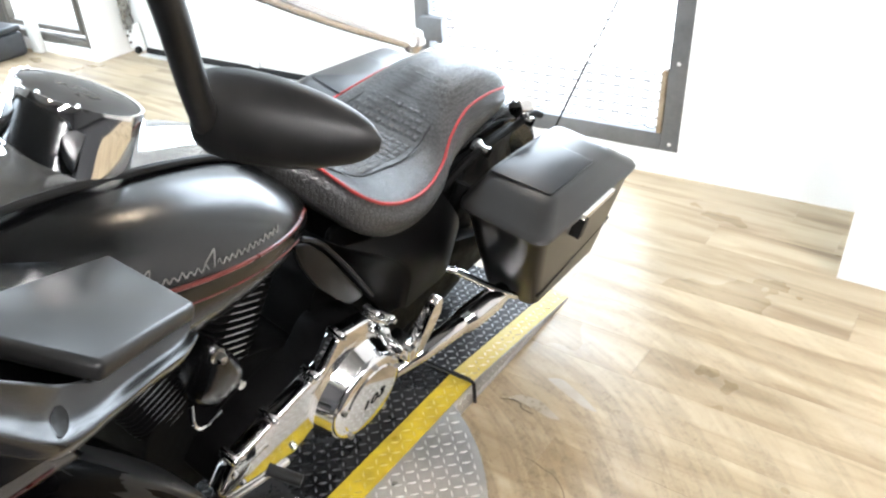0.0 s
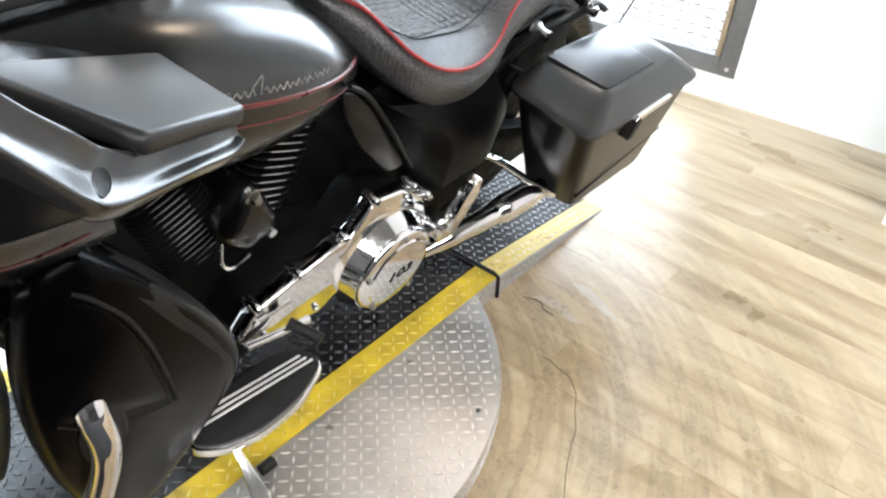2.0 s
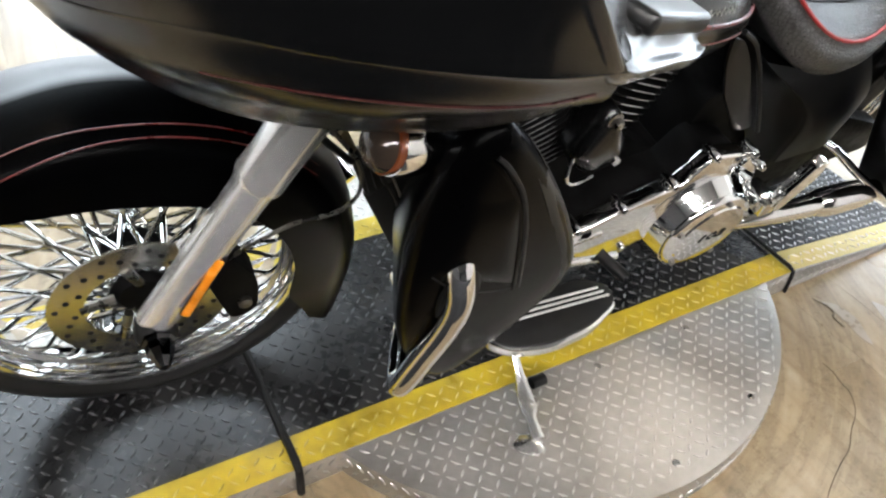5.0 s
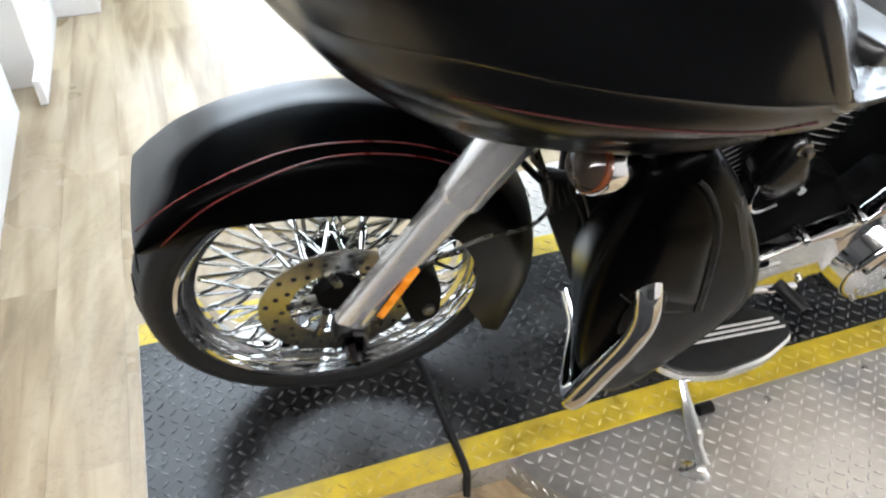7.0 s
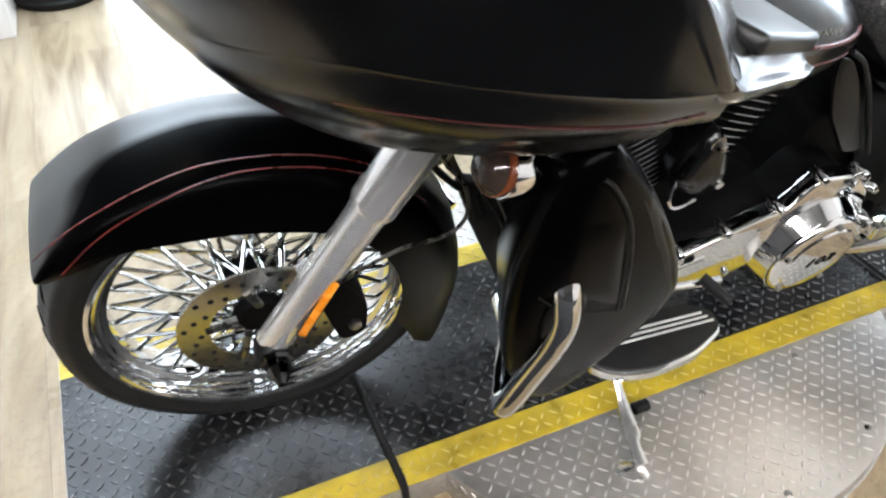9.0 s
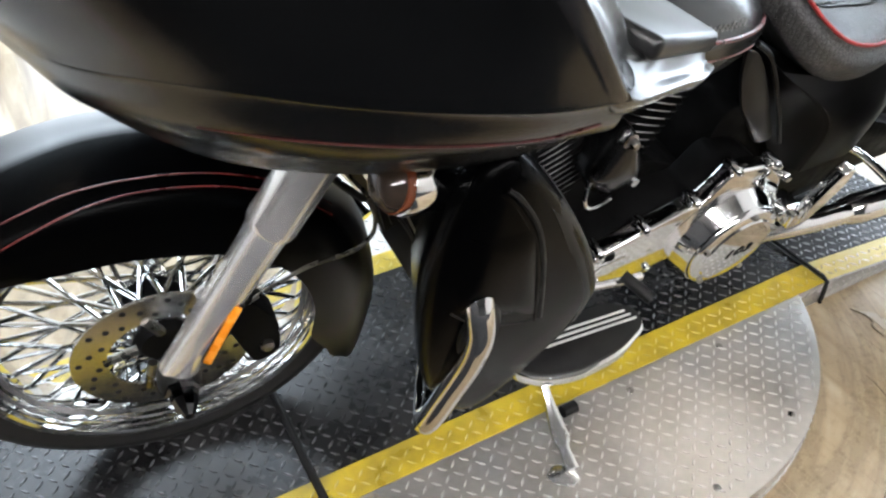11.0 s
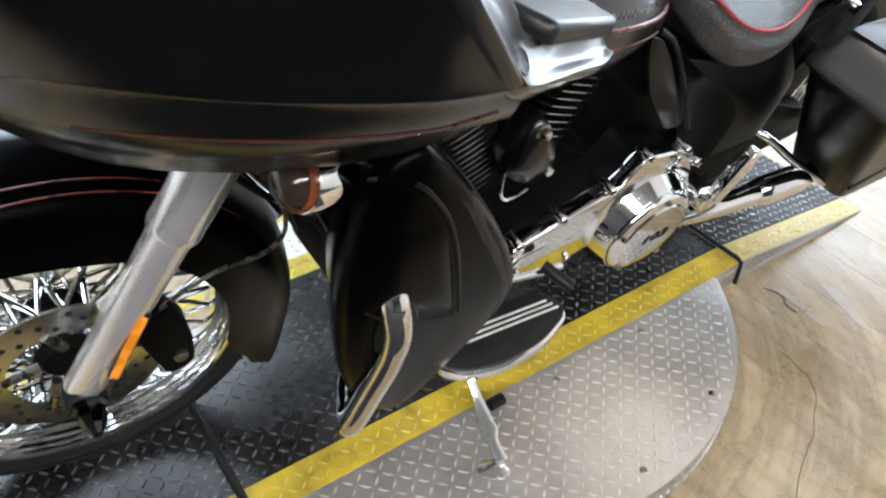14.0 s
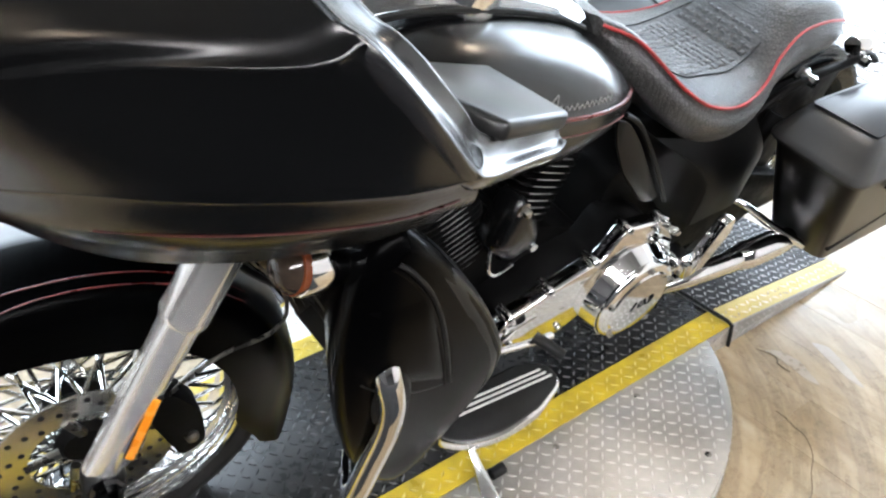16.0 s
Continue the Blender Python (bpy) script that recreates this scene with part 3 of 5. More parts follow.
def sloped(y0, y1):
    b = box(0.001, rlen - 0.002, y0, y1, -0.0005, 0.0008, 0)
    bmesh.ops.transform(b, matrix=TILT, verts=b.verts)
    return b
part("black_field", sloped(0.068, W - 0.068), M_RAMPBLACK, rbody)
part("yellow_stripe", sloped(0.003, 0.068), M_RAMPYELLOW, rbody)
part("yellow_stripe", sloped(W - 0.068, W - 0.003), M_RAMPYELLOW, rbody)
tread("black_tread", 0, rlen, 0.068, W - 0.068, 0.0008, M_RAMPTREAD, rbody, tilt=TILT)
tread("yellow_tread", 0, rlen, 0.008, 0.064, 0.0008, M_RAMPYTREAD, rbody, tilt=TILT)
tread("yellow_tread", 0, rlen, W - 0.064, W - 0.008, 0.0008, M_RAMPYTREAD, rbody, tilt=TILT)
# side plates
b = bmesh.new()
for x in np.arange(FRONT + 0.02, 0.0, PITCH):
    for k in range(2):
        lozenge(b, x + 0.5 * PITCH * k, -0.018 - 0.026 * k, 0, radians(45 + 90 * k), tilt=Matrix.Rotation(radians(90), 4, "X"))
ob = part("side_tread", b, M_RIMTREAD, deck, smooth=False)
ob["kind"] = "stuff"


b = bmesh.new()
for x in np.arange(0.02, RAMP - 0.03, PITCH):
    for k in range(3):
        z = -0.012 - 0.0185 * k
        if z > FLOOR + 0.006 and z < -x * 0.118 - 0.006:
            lozenge(b, x + 0.5 * PITCH * (k % 2), -z * 0, z, radians(45 + 90 * k), tilt=Matrix.Rotation(radians(90), 4, "X") @ Matrix.Translation((0, z, -z)))
ob = part("side_tread", b, M_RIMTREAD, rbody, smooth=False)
ob["kind"] = "stuff"


def strap(x, r=0.0075):
    pts = [(x, -0.002 - r, FLOOR + 0.004), (x, -0.001 - r, -0.02), (x, -r * 0.8, 0.003), (x, 0.01, 0.0095), (x, 0.3, 0.0095), (x, W - 0.01, 0.0095), (x, W + 0.008, 0.003), (x, W + 0.009, FLOOR + 0.004)]
    ob = part("rubber_cord", tube(pts, r, 8, 1), M_RUBBER)
    return tagged(ob, "black rubber cord stretched across the turntable deck", "cord", "cords across the deck")


strap(0.0, 0.0048)
strap(-1.235)


# ---- motorcycle ----
bike = empty("motorcycle", "satin black touring motorcycle with chrome trim, leaning on its stand", "motorcycle", pose(0, 0.335, 0, 13, 0, 0))
STEER = Matrix.Translation((-1.20, 0, 0.7)) @ Matrix.Rotation(radians(4.5), 4, Vector((-0.454, 0, -0.891))) @ Matrix.Translation((1.20, 0, -0.7))


def steer(bm):
    bmesh.ops.transform(bm, matrix=STEER, verts=bm.verts)
    return bm


AX = Vector((-1.394, 0, 0.325))
RR, TR = 0.261, 0.326


def wheel(name, ax, rr, tr, half, st):
    m = Matrix.Translation(ax) @ Matrix.Rotation(radians(90), 4, "X")
    lip = [(rr + 0.006, half - 0.004), (rr + 0.005, half), (rr - 0.002, half + 0.001), (rr - 0.006, half - 0.002), (rr - 0.007, half - 0.009), (rr - 0.012, half - 0.010), (rr - 0.013, half - 0.016),
           (rr - 0.019, half - 0.018), (rr - 0.020, half - 0.025), (rr - 0.030, half - 0.029), (rr - 0.033, half * 0.15)]
    prof = lip + [(r, -z) for r, z in lip[::-1]] + [(rr - 0.002, -half + 0.012), (rr - 0.022, -half * 0.3), (rr - 0.022, half * 0.3), (rr - 0.002, half - 0.012)]
    rim = part(name, st(lathe(prof, m, 72, closed=True)), M_CHROME, bike, "chrome laced wheel with many spokes")
    t = tr - rr
    tp = [(rr - 0.002, -half + 0.006), (rr + 0.010, -half + 0.001), (rr + t * 0.42, -half - 0.007), (rr + t * 0.75, -half + 0.002), (tr - 0.009, -half * 0.6), (tr, 0),
          (tr - 0.009, half * 0.6), (rr + t * 0.75, half - 0.002), (rr + t * 0.42, half + 0.007), (rr + 0.010, half - 0.001), (rr - 0.002, half - 0.006)]
    part("tyre", st(lathe([tuple(q) for q in spline(tp, 3)], m, 72)), M_TYRE, rim)
    b = bmesh.new()
    for k in range(36):
        for sd in (-1, 1):
            a0 = 2 * math.pi * (k + 0.5 * (sd > 0)) / 36
            pts = []
            for q in (0.12, 0.45, 0.8):
                rad = tr - 0.009 * (q * half / (half * 0.6)) ** 2 - 0.0012
                a1 = a0 + 0.16 * q
                pts.append(m @ Vector((rad * math.cos(a1), rad * math.sin(a1), sd * q * half)))
            tube(pts, 0.0024, 4, 2, b)
    g = part("tread_pattern", st(b), M_ENGINE, rim)
    g["kind"] = "stuff"
    part("hub", st(lathe([(0.0, -0.062), (0.034, -0.062), (0.045, -0.05), (0.045, -0.04), (0.026, -0.03), (0.026, 0.03), (0.045, 0.04), (0.045, 0.05), (0.034, 0.062), (0, 0.062)], m, 32)), M_ENGINE, rim)
    return rim


front = wheel("front_wheel", AX, RR, TR, 0.050, steer)
spoke_bm = tube([(0, 0, 0), (0, 0, 1)], 0.0040, 6, 1)
spoke_me = bpy.data.meshes.new("spoke")
spoke_bm.to_mesh(spoke_me)
spoke_bm.free()
spoke_me.materials.append(M_CHROME)
spoke_me.shade_smooth()


def spokes(rim, ax, rr, n, st, off=0.046):
    for k in range(n):
        side = -1 if k % 2 else 1
        cross = 1 if (k // 2) % 2 else -1
        a = 2 * math.pi * k / n
        h = a + cross * radians(52)
        p = Vector((ax[0] + 0.042 * math.cos(h), ax[1] + side * off, ax[2] + 0.042 * math.sin(h)))
        q = Vector((ax[0] + (rr - 0.036) * math.cos(a), ax[1] - side * 0.008, ax[2] + (rr - 0.036) * math.sin(a)))
        if st:
            p, q = STEER @ p, STEER @ q
        ob = new("spoke", spoke_me)
        ob.parent = rim
        d = q - p
        ob.matrix_local = Matrix.Translation(p) @ d.to_track_quat("Z", "Y").to_matrix().to_4x4() @ Matrix.Diagonal((1, 1, d.length, 1))


spokes(front, AX, RR, 64, True)
m = Matrix.Translation(AX + Vector((0, -0.072, 0))) @ Matrix.Rotation(radians(90), 4, "X")
rotor = steer(lathe([(0.085, -0.0025), (0.135, -0.0025), (0.135, 0.0025), (0.085, 0.0025)], m, 64, closed=True))
rot = part("brake_disc", rotor, M_ROTOR, bike, "drilled steel brake disc")
dot = lathe([(0, 0.0006), (0.0045, 0.0006), (0.0048, -0.0004)], Matrix(), 8)
dot_me = bpy.data.meshes.new("drill_hole")
dot.to_mesh(dot_me)
dot.free()
dot_me.materials.append(M_RUBBER)
for k in range(36):
    a = 2 * math.pi * k / 36
    r = (0.097, 0.110, 0.123)[k % 3]
    ob = new("drill_hole", dot_me)
    ob.parent = rot
    ob.matrix_local = STEER @ m @ Matrix.Translation((r * math.cos(a), r * math.sin(a), 0.0028))
for k in range(5):
    a = 2 * math.pi * k / 5 + 0.3
    b = tube([AX + Vector((0.04 * math.cos(a), -0.066, 0.04 * math.sin(a))), AX + Vector((0.09 * math.cos(a + 0.2), -0.072, 0.09 * math.sin(a + 0.2)))], 0.008, 8, 1)
    part("carrier_arm", steer(b), M_STEEL, rot)


# fender
def fender():
    al = [40, 43.5, 48, 57, 69, 86, 104, 120, 138, 156, 174, 190, 200, 205]
    ro = [0.367, 0.370, 0.371, 0.372, 0.370, 0.367, 0.366, 0.365, 0.364, 0.362, 0.356, 0.348, 0.343, 0.338]
    ri = [0.348, 0.332, 0.320, 0.302, 0.270, 0.248, 0.238, 0.24, 0.24, 0.238, 0.232, 0.226, 0.262, 0.285]
    secs = []
    for a, R, r in zip(al, ro, ri):
        c, s = -math.cos(radians(a)), math.sin(radians(a))
        row = []
        for v, k in ((-0.098, 0.0), (-0.1, 0.35), (-0.1, 0.62), (-0.092, 0.80), (-0.072, 0.90), (-0.04, 0.972), (0, 1.0), (0.04, 0.972), (0.072, 0.90), (0.092, 0.80), (0.1, 0.62), (0.1, 0.35), (0.098, 0.0)):
            q = r + (R - r) * k if k < 0.6 else R - (1 - k) * 0.18
            q = max(q, r + (R - r) * k * 0.98)
            row.append((AX[0] + q * c, v, AX[2] + q * s))
        secs.append(row)
    bm = loft(secs, 5, 4, closed=False)
    bmesh.ops.solidify(bm, geom=bm.faces[:], thickness=0.003)
    return bm


fen = part("front_fender", steer(fender()), M_FENDER, bike, "satin black front fender with two thin red pinstripes")
FEN_TREE = BVHTree.FromPolygons([v.co for v in fen.data.vertices], [tuple(p.vertices) for p in fen.data.polygons])
STRIPES = [[(41.5, -0.070, 0.364), (46, -0.074, 0.364), (54, -0.0765, 0.363), (61, -0.076, 0.361), (68, -0.0725, 0.3585), (75, -0.068, 0.357), (82, -0.065, 0.356), (93, -0.0645, 0.354), (112, -0.0645, 0.354), (140, -0.0645, 0.354)],
           [(44.5, -0.100, 0.338), (49, -0.1003, 0.340), (58, -0.0995, 0.3445), (66, -0.0965, 0.345), (73, -0.093, 0.345), (80, -0.088, 0.3465), (86, -0.0845, 0.347), (93, -0.0815, 0.347), (112, -0.081, 0.347), (140, -0.081, 0.347)]]
for line in STRIPES:
    pts = []
    for a, v, q in spline(line, 4):
        near, nrm = FEN_TREE.find_nearest(STEER @ (AX + Vector((-q * math.cos(radians(a)), v, q * math.sin(radians(a))))))[:2]
        pts.append(near + Vector((0, -0.0003, 0)))
    part("pinstripe", tube(pts, 0.0013, 6, 1), M_STRIPE, fen, "thin red pinstripe")


# fork
FD = Vector((0.454, 0, 0.891))


def on_fork(h, v, out=0.0):
    k = (h - 0.325) / FD.z
    return AX + Vector((0, v, 0)) + FD * k + Vector((0, math.copysign(0.042, v) * (h - 0.325) / 0.42, 0))


for v in (-0.122, 0.122):
    ax = (on_fork(0.75, v) - on_fork(0.325, v)).normalized()
    m = Matrix.Translation(on_fork(0.60, v)) @ ax.to_track_quat("Z", "Y").to_matrix().to_4x4()
    leg = part("fork_leg", steer(lathe([(0, -0.318), (0.020, -0.318), (0.026, -0.305), (0.0275, -0.28), (0.028, -0.02), (0.0285, 0.055), (0, 0.055)], m, 40)), M_ALLOY, bike, "bright alloy fork leg with a chrome cover")
    part("fork_cover", steer(lathe([(0.0285, 0.046), (0.0335, 0.047), (0.0345, 0.051), (0.0345, 0.058), (0.0335, 0.062), (0.0345, 0.36), (0, 0.36)], m, 40)), M_FORKCOVER, leg, "bright satin fork cover")
    if v < 0:
        t = Matrix.Translation(on_fork(0.458, v) + Vector((0.009, -0.032, 0.0))) @ FD.to_track_quat("Z", "Y").to_matrix().to_4x4() @ Matrix.Rotation(radians(-112), 4, "Z")
        for nm, m_, r in (("reflector_base", M_RUBBER, box(-0.0085, 0.0085, -0.001, 0.006, -0.065, 0.065, 0.003)), ("reflector", M_ORANGE, box(-0.0062, 0.0062, -0.004, 0.0, -0.061, 0.061, 0.0025))):
            bmesh.ops.transform(r, matrix=t, verts=r.verts)
            part(nm, steer(r), m_, leg, "orange side reflector" if nm == "reflector" else "")
        mm = Matrix.Translation(AX + Vector((0.008, -0.122, 0.008))) @ Matrix.Rotation(radians(90), 4, "X")
        cap = part("axle_cover", steer(lathe([(0.0, -0.01), (0.030, -0.01), (0.032, 0.004), (0.031, 0.022), (0.027, 0.030), (0.020, 0.034)], mm, 10)), M_RUBBER, leg)
        part("spike_nut", steer(lathe([(0.0, 0.026), (0.026, 0.026), (0.026, 0.036), (0.021, 0.040), (0.020, 0.052), (0.015, 0.066), (0.007, 0.080), (0.0, 0.084)], mm, 8)), M_DARKCHROME, leg, "pointed black chrome axle nut", smooth=False)
        part("hose_clamp", steer(slab(rounded([(-1.335, 0.475), (-1.312, 0.47), (-1.300, 0.50), (-1.318, 0.515), (-1.338, 0.50)], 0.006), -0.128, -0.112, 0.003)), M_ALLOY, leg)
        ca = steer(slab(rounded([(-1.310, 0.400), (-1.262, 0.425), (-1.222, 0.352), (-1.224, 0.272), (-1.268, 0.255), (-1.285, 0.31)], 0.02), -0.10, -0.048, 0.008))
        cal = part("brake_caliper", ca, M_ENGINE, bike, "black brake caliper")
        part("bolt", steer(lathe([(0, 0), (0.011, 0), (0.011, 0.008), (0.006, 0.012), (0, 0.012)], Matrix.Translation((-1.246, -0.10, 0.305)) @ Matrix.Rotation(radians(90), 4, "X"), 16)), M_STEEL, cal)

part("brake_hose", tube([(-1.275, -0.12, 0.45), (-1.262, -0.15, 0.505), (-1.241, -0.16, 0.530), (-1.198, -0.16, 0.545), (-1.144, -0.16, 0.545), (-1.118, -0.16, 0.554), (-1.103, -0.16, 0.578), (-1.104, -0.16, 0.616), (-1.116, -0.16, 0.652), (-1.137, -0.15, 0.684), (-1.16, -0.14, 0.72)], 0.0032, 8), M_STEEL, bike)

# inner liner, regulator block and wiring between the fork and the lower fairing
liner = slab(rounded([(-1.058, 0.485), (-1.026, 0.515), (-0.93, 0.50), (-0.87, 0.212), (-0.955, 0.243)], 0.008), -0.10, -0.088, 0.003)
part("inner_liner", liner, M_RUBBER, bike, "black inner liner plate")
reg = part("regulator", slab(rounded([(-1.092, 0.585), (-1.083, 0.596), (-1.036, 0.574), (-1.021, 0.526), (-1.062, 0.502), (-1.079, 0.548)], 0.004), -0.115, -0.09, 0.003), M_GRIP, bike, "black finned regulator block")
for k in range(4):
    part("cooling_fin", slab(rounded([(-1.080 + 0.011 * k, 0.581 - 0.005 * k), (-1.076 + 0.011 * k, 0.579 - 0.005 * k), (-1.058 + 0.011 * k, 0.512 + 0.006 * k), (-1.062 + 0.011 * k, 0.514 + 0.006 * k)], 0.001), -0.121, -0.114, 0.0008), M_GRIP, reg)
part("cable", tube([(-1.19, -0.12, 0.72), (-1.148, -0.13, 0.665), (-1.127, -0.13, 0.637), (-1.105, -0.125, 0.608), (-1.088, -0.11, 0.585)], 0.0055, 8), M_RUBBER, bike)
part("bracket", slab(rounded([(-1.118, 0.632), (-1.106, 0.653), (-1.085, 0.604), (-1.090, 0.594)], 0.003), -0.105, -0.098, 0.001), M_BRACKET, bike, "tan zinc-plated bracket")
part("signal_wire", tube([(-1.13, -0.24, 0.78), (-1.115, -0.21, 0.70), (-1.106, -0.20, 0.671), (-1.087, -0.20, 0.635), (-1.067, -0.20, 0.592), (-1.051, -0.20, 0.54)], 0.0026, 6), M_RUBBER, bike)
part("signal_wire", tube([(-1.035, -0.22, 0.69), (-1.05, -0.22, 0.662), (-1.06, -0.22, 0.631), (-1.062, -0.22, 0.588), (-1.058, -0.22, 0.533), (-1.053, -0.22, 0.474), (-1.044, -0.22, 0.392)], 0.0030, 6), M_STEEL, bike)
part("signal_wire", tube([(-1.10, -0.21, 0.68), (-1.085, -0.21, 0.655), (-1.068, -0.215, 0.61), (-1.062, -0.218, 0.575)], 0.0018, 6), M_STEEL, bike)


# rear wheel
RX = Vector((0.24, 0, 0.295))
rear = wheel("rear_wheel", RX, 0.225, 0.318, 0.055, lambda b: b)
spokes(rear, RX, 0.225, 40, False)


def mirror_y(bm):
    bmesh.ops.transform(bm, matrix=Matrix.Diagonal((1, -1, 1, 1)), verts=bm.verts)
    return bm


def both(half):
    """A ring from a half ring that runs from the top centre to the bottom centre on the bike's left."""
    return half + [(x, -v, h) for x, v, h in half[-2:0:-1]]


# fairing
F = [
    [(-1.2, 0, 1.235), (-1.21, -0.3, 1.23), (-1.193, -0.405, 1.195), (-1.172, -0.44, 1.179), (-1.137, -0.463, 1.132), (-1.066, -0.465, 1.043), (-1.035, -0.4, 0.95), (-1.02, -0.3, 0.865), (-1.05, 0, 1.02)],
    [(-1.265, 0, 1.224), (-1.255, -0.282, 1.21), (-1.235, -0.385, 1.185), (-1.212, -0.434, 1.166), (-1.183, -0.442, 1.109), (-1.15, -0.461, 1.053), (-1.125, -0.395, 0.953), (-1.11, -0.3, 0.872), (-1.13, 0, 1.02)],
    [(-1.365, 0, 1.205), (-1.355, -0.239, 1.191), (-1.335, -0.326, 1.166), (-1.315, -0.358, 1.147), (-1.285, -0.386, 1.095), (-1.255, -0.405, 1.043), (-1.235, -0.36, 0.942), (-1.21, -0.27, 0.872), (-1.23, 0, 1.02)],
    [(-1.448, 0, 1.178), (-1.438, -0.197, 1.164), (-1.418, -0.268, 1.139), (-1.398, -0.295, 1.12), (-1.371, -0.318, 1.075), (-1.345, -0.333, 1.031), (-1.334, -0.29, 0.934), (-1.31, -0.22, 0.87), (-1.33, 0, 1.02)],
    [(-1.518, 0, 1.145), (-1.508, -0.135, 1.131), (-1.488, -0.185, 1.106), (-1.468, -0.203, 1.087), (-1.443, -0.226, 1.043), (-1.418, -0.24, 1.0), (-1.408, -0.188, 0.916), (-1.385, -0.14, 0.875), (-1.4, 0, 1.0)],
    [(-1.552, 0, 1.11), (-1.542, -0.084, 1.096), (-1.522, -0.115, 1.071), (-1.502, -0.126, 1.052), (-1.478, -0.141, 1.013), (-1.455, -0.148, 0.974), (-1.435, -0.105, 0.908), (-1.42, -0.08, 0.885), (-1.43, 0, 0.95)],
    [(-1.565, 0, 1.1), (-1.56, -0.04, 1.098), (-1.555, -0.055, 1.085), (-1.54, -0.06, 1.06), (-1.515, -0.062, 1.02), (-1.485, -0.06, 0.968), (-1.465, -0.05, 0.925), (-1.455, -0.04, 0.9), (-1.46, 0, 0.92)],
]


def creased(r):
    """Two sharp lines along the side, over and under its flat panel, and a full belly below."""
    p = [Vector(q) for q in r]
    return r[:3] + [tuple(p[3].lerp(p[2], 0.22)), r[3], tuple(p[3].lerp(p[4], 0.15)), r[4], tuple(p[4].lerp(p[5], 0.9)), r[5], tuple(p[5].lerp(p[6], 0.07)),
                    tuple(p[5].lerp(p[6], 0.5) + Vector((0, -0.010, -0.006)))] + r[6:]


fairing = part("front_fairing", loft([both(creased(r)) for r in F], 7, 6), M_SATIN, bike, "large satin black front fairing")


FAIR_TREE = BVHTree.FromPolygons([v.co for v in fairing.data.vertices], [tuple(p.vertices) for p in fairing.data.polygons])


def on_fairing(x, h):
    hit = FAIR_TREE.ray_cast(Vector((x, -1, h)), Vector((0, 1, 0)))[0]
    return Vector((x, (hit.y if hit else -0.4) - 0.0005, h))


def inner_cover():
    """The cover that turns from the fairing's edge to the rider: outer rim, inner rim, station by station down to the pocket's tip."""
    rims = [((-1.207, -0.30, 1.226), (-1.15, -0.30, 1.20)), ((-1.191, -0.405, 1.193), (-1.146, -0.388, 1.174)), ((-1.172, -0.437, 1.179), (-1.138, -0.423, 1.168)),
            ((-1.156, -0.455, 1.160), (-1.122, -0.434, 1.151)), ((-1.135, -0.463, 1.132), (-1.100, -0.438, 1.123)), ((-1.106, -0.466, 1.092), (-1.070, -0.432, 1.087)),
            ((-1.076, -0.465, 1.051), (-1.043, -0.421, 1.052)), ((-1.051, -0.458, 1.031), (-1.012, -0.414, 1.030)), ((-1.011, -0.440, 1.011), (-0.968, -0.396, 1.007)),
            ((-0.955, -0.420, 0.991), (-0.920, -0.383, 0.987)), ((-0.910, -0.405, 0.974), (-0.885, -0.369, 0.974)), ((-0.886, -0.392, 0.970), (-0.878, -0.368, 0.972))]
    up = Vector((0.47, -0.35, 0.81)).normalized()
    rows = []
    for p, q in rims:
        p, q = Vector(p), Vector(q)
        across = (q - p).normalized()
        rows.append([p + Vector((-0.03, 0.10, -0.075)), p + Vector((-0.008, 0.035, -0.036)), p - across * 0.001 - up * 0.016, p - across * 0.003 - up * 0.006, p + up * 0.001, p.lerp(q, 0.12) + up * 0.0015, p.lerp(q, 0.5) - up * 0.002,
                     p.lerp(q, 0.86) + up * 0.001, q + up * 0.003, q + across * 0.004 + up * 0.001, q + across * 0.007 - up * 0.012, q + across * 0.006 - up * 0.03])
    return loft([[tuple(v) for v in r] for r in rows], 4, 3, closed=False)


part("edge_trim", inner_cover(), M_COVER, fairing, "satin inner cover along the fairing's edge")
part("edge_trim", mirror_y(inner_cover()), M_COVER, fairing)
part("pinstripe", tube([on_fairing(x, h) for x, h in ((-1.075, 1.012), (-1.11, 1.011), (-1.15, 1.008), (-1.20, 1.004), (-1.25, 0.999), (-1.30, 0.992), (-1.345, 0.982))], 0.0010, 6), M_STRIPEDARK, fairing, "thin red pinstripe")
ws = [[(x, v, h), (x - 0.005, v * 0.97, h + 0.07), (x + 0.03, v * 0.9, h + 0.16)] for x, v, h in ((-1.225, -0.30, 1.215), (-1.335, -0.16, 1.200), (-1.375, 0, 1.200), (-1.335, 0.16, 1.200), (-1.225, 0.30, 1.215))]
b = loft(ws, 5, 4, closed=False)
bmesh.ops.solidify(b, geom=b.faces[:], thickness=0.004)
part("windshield", b, M_DARKGLASS, bike, "dark tinted windshield")

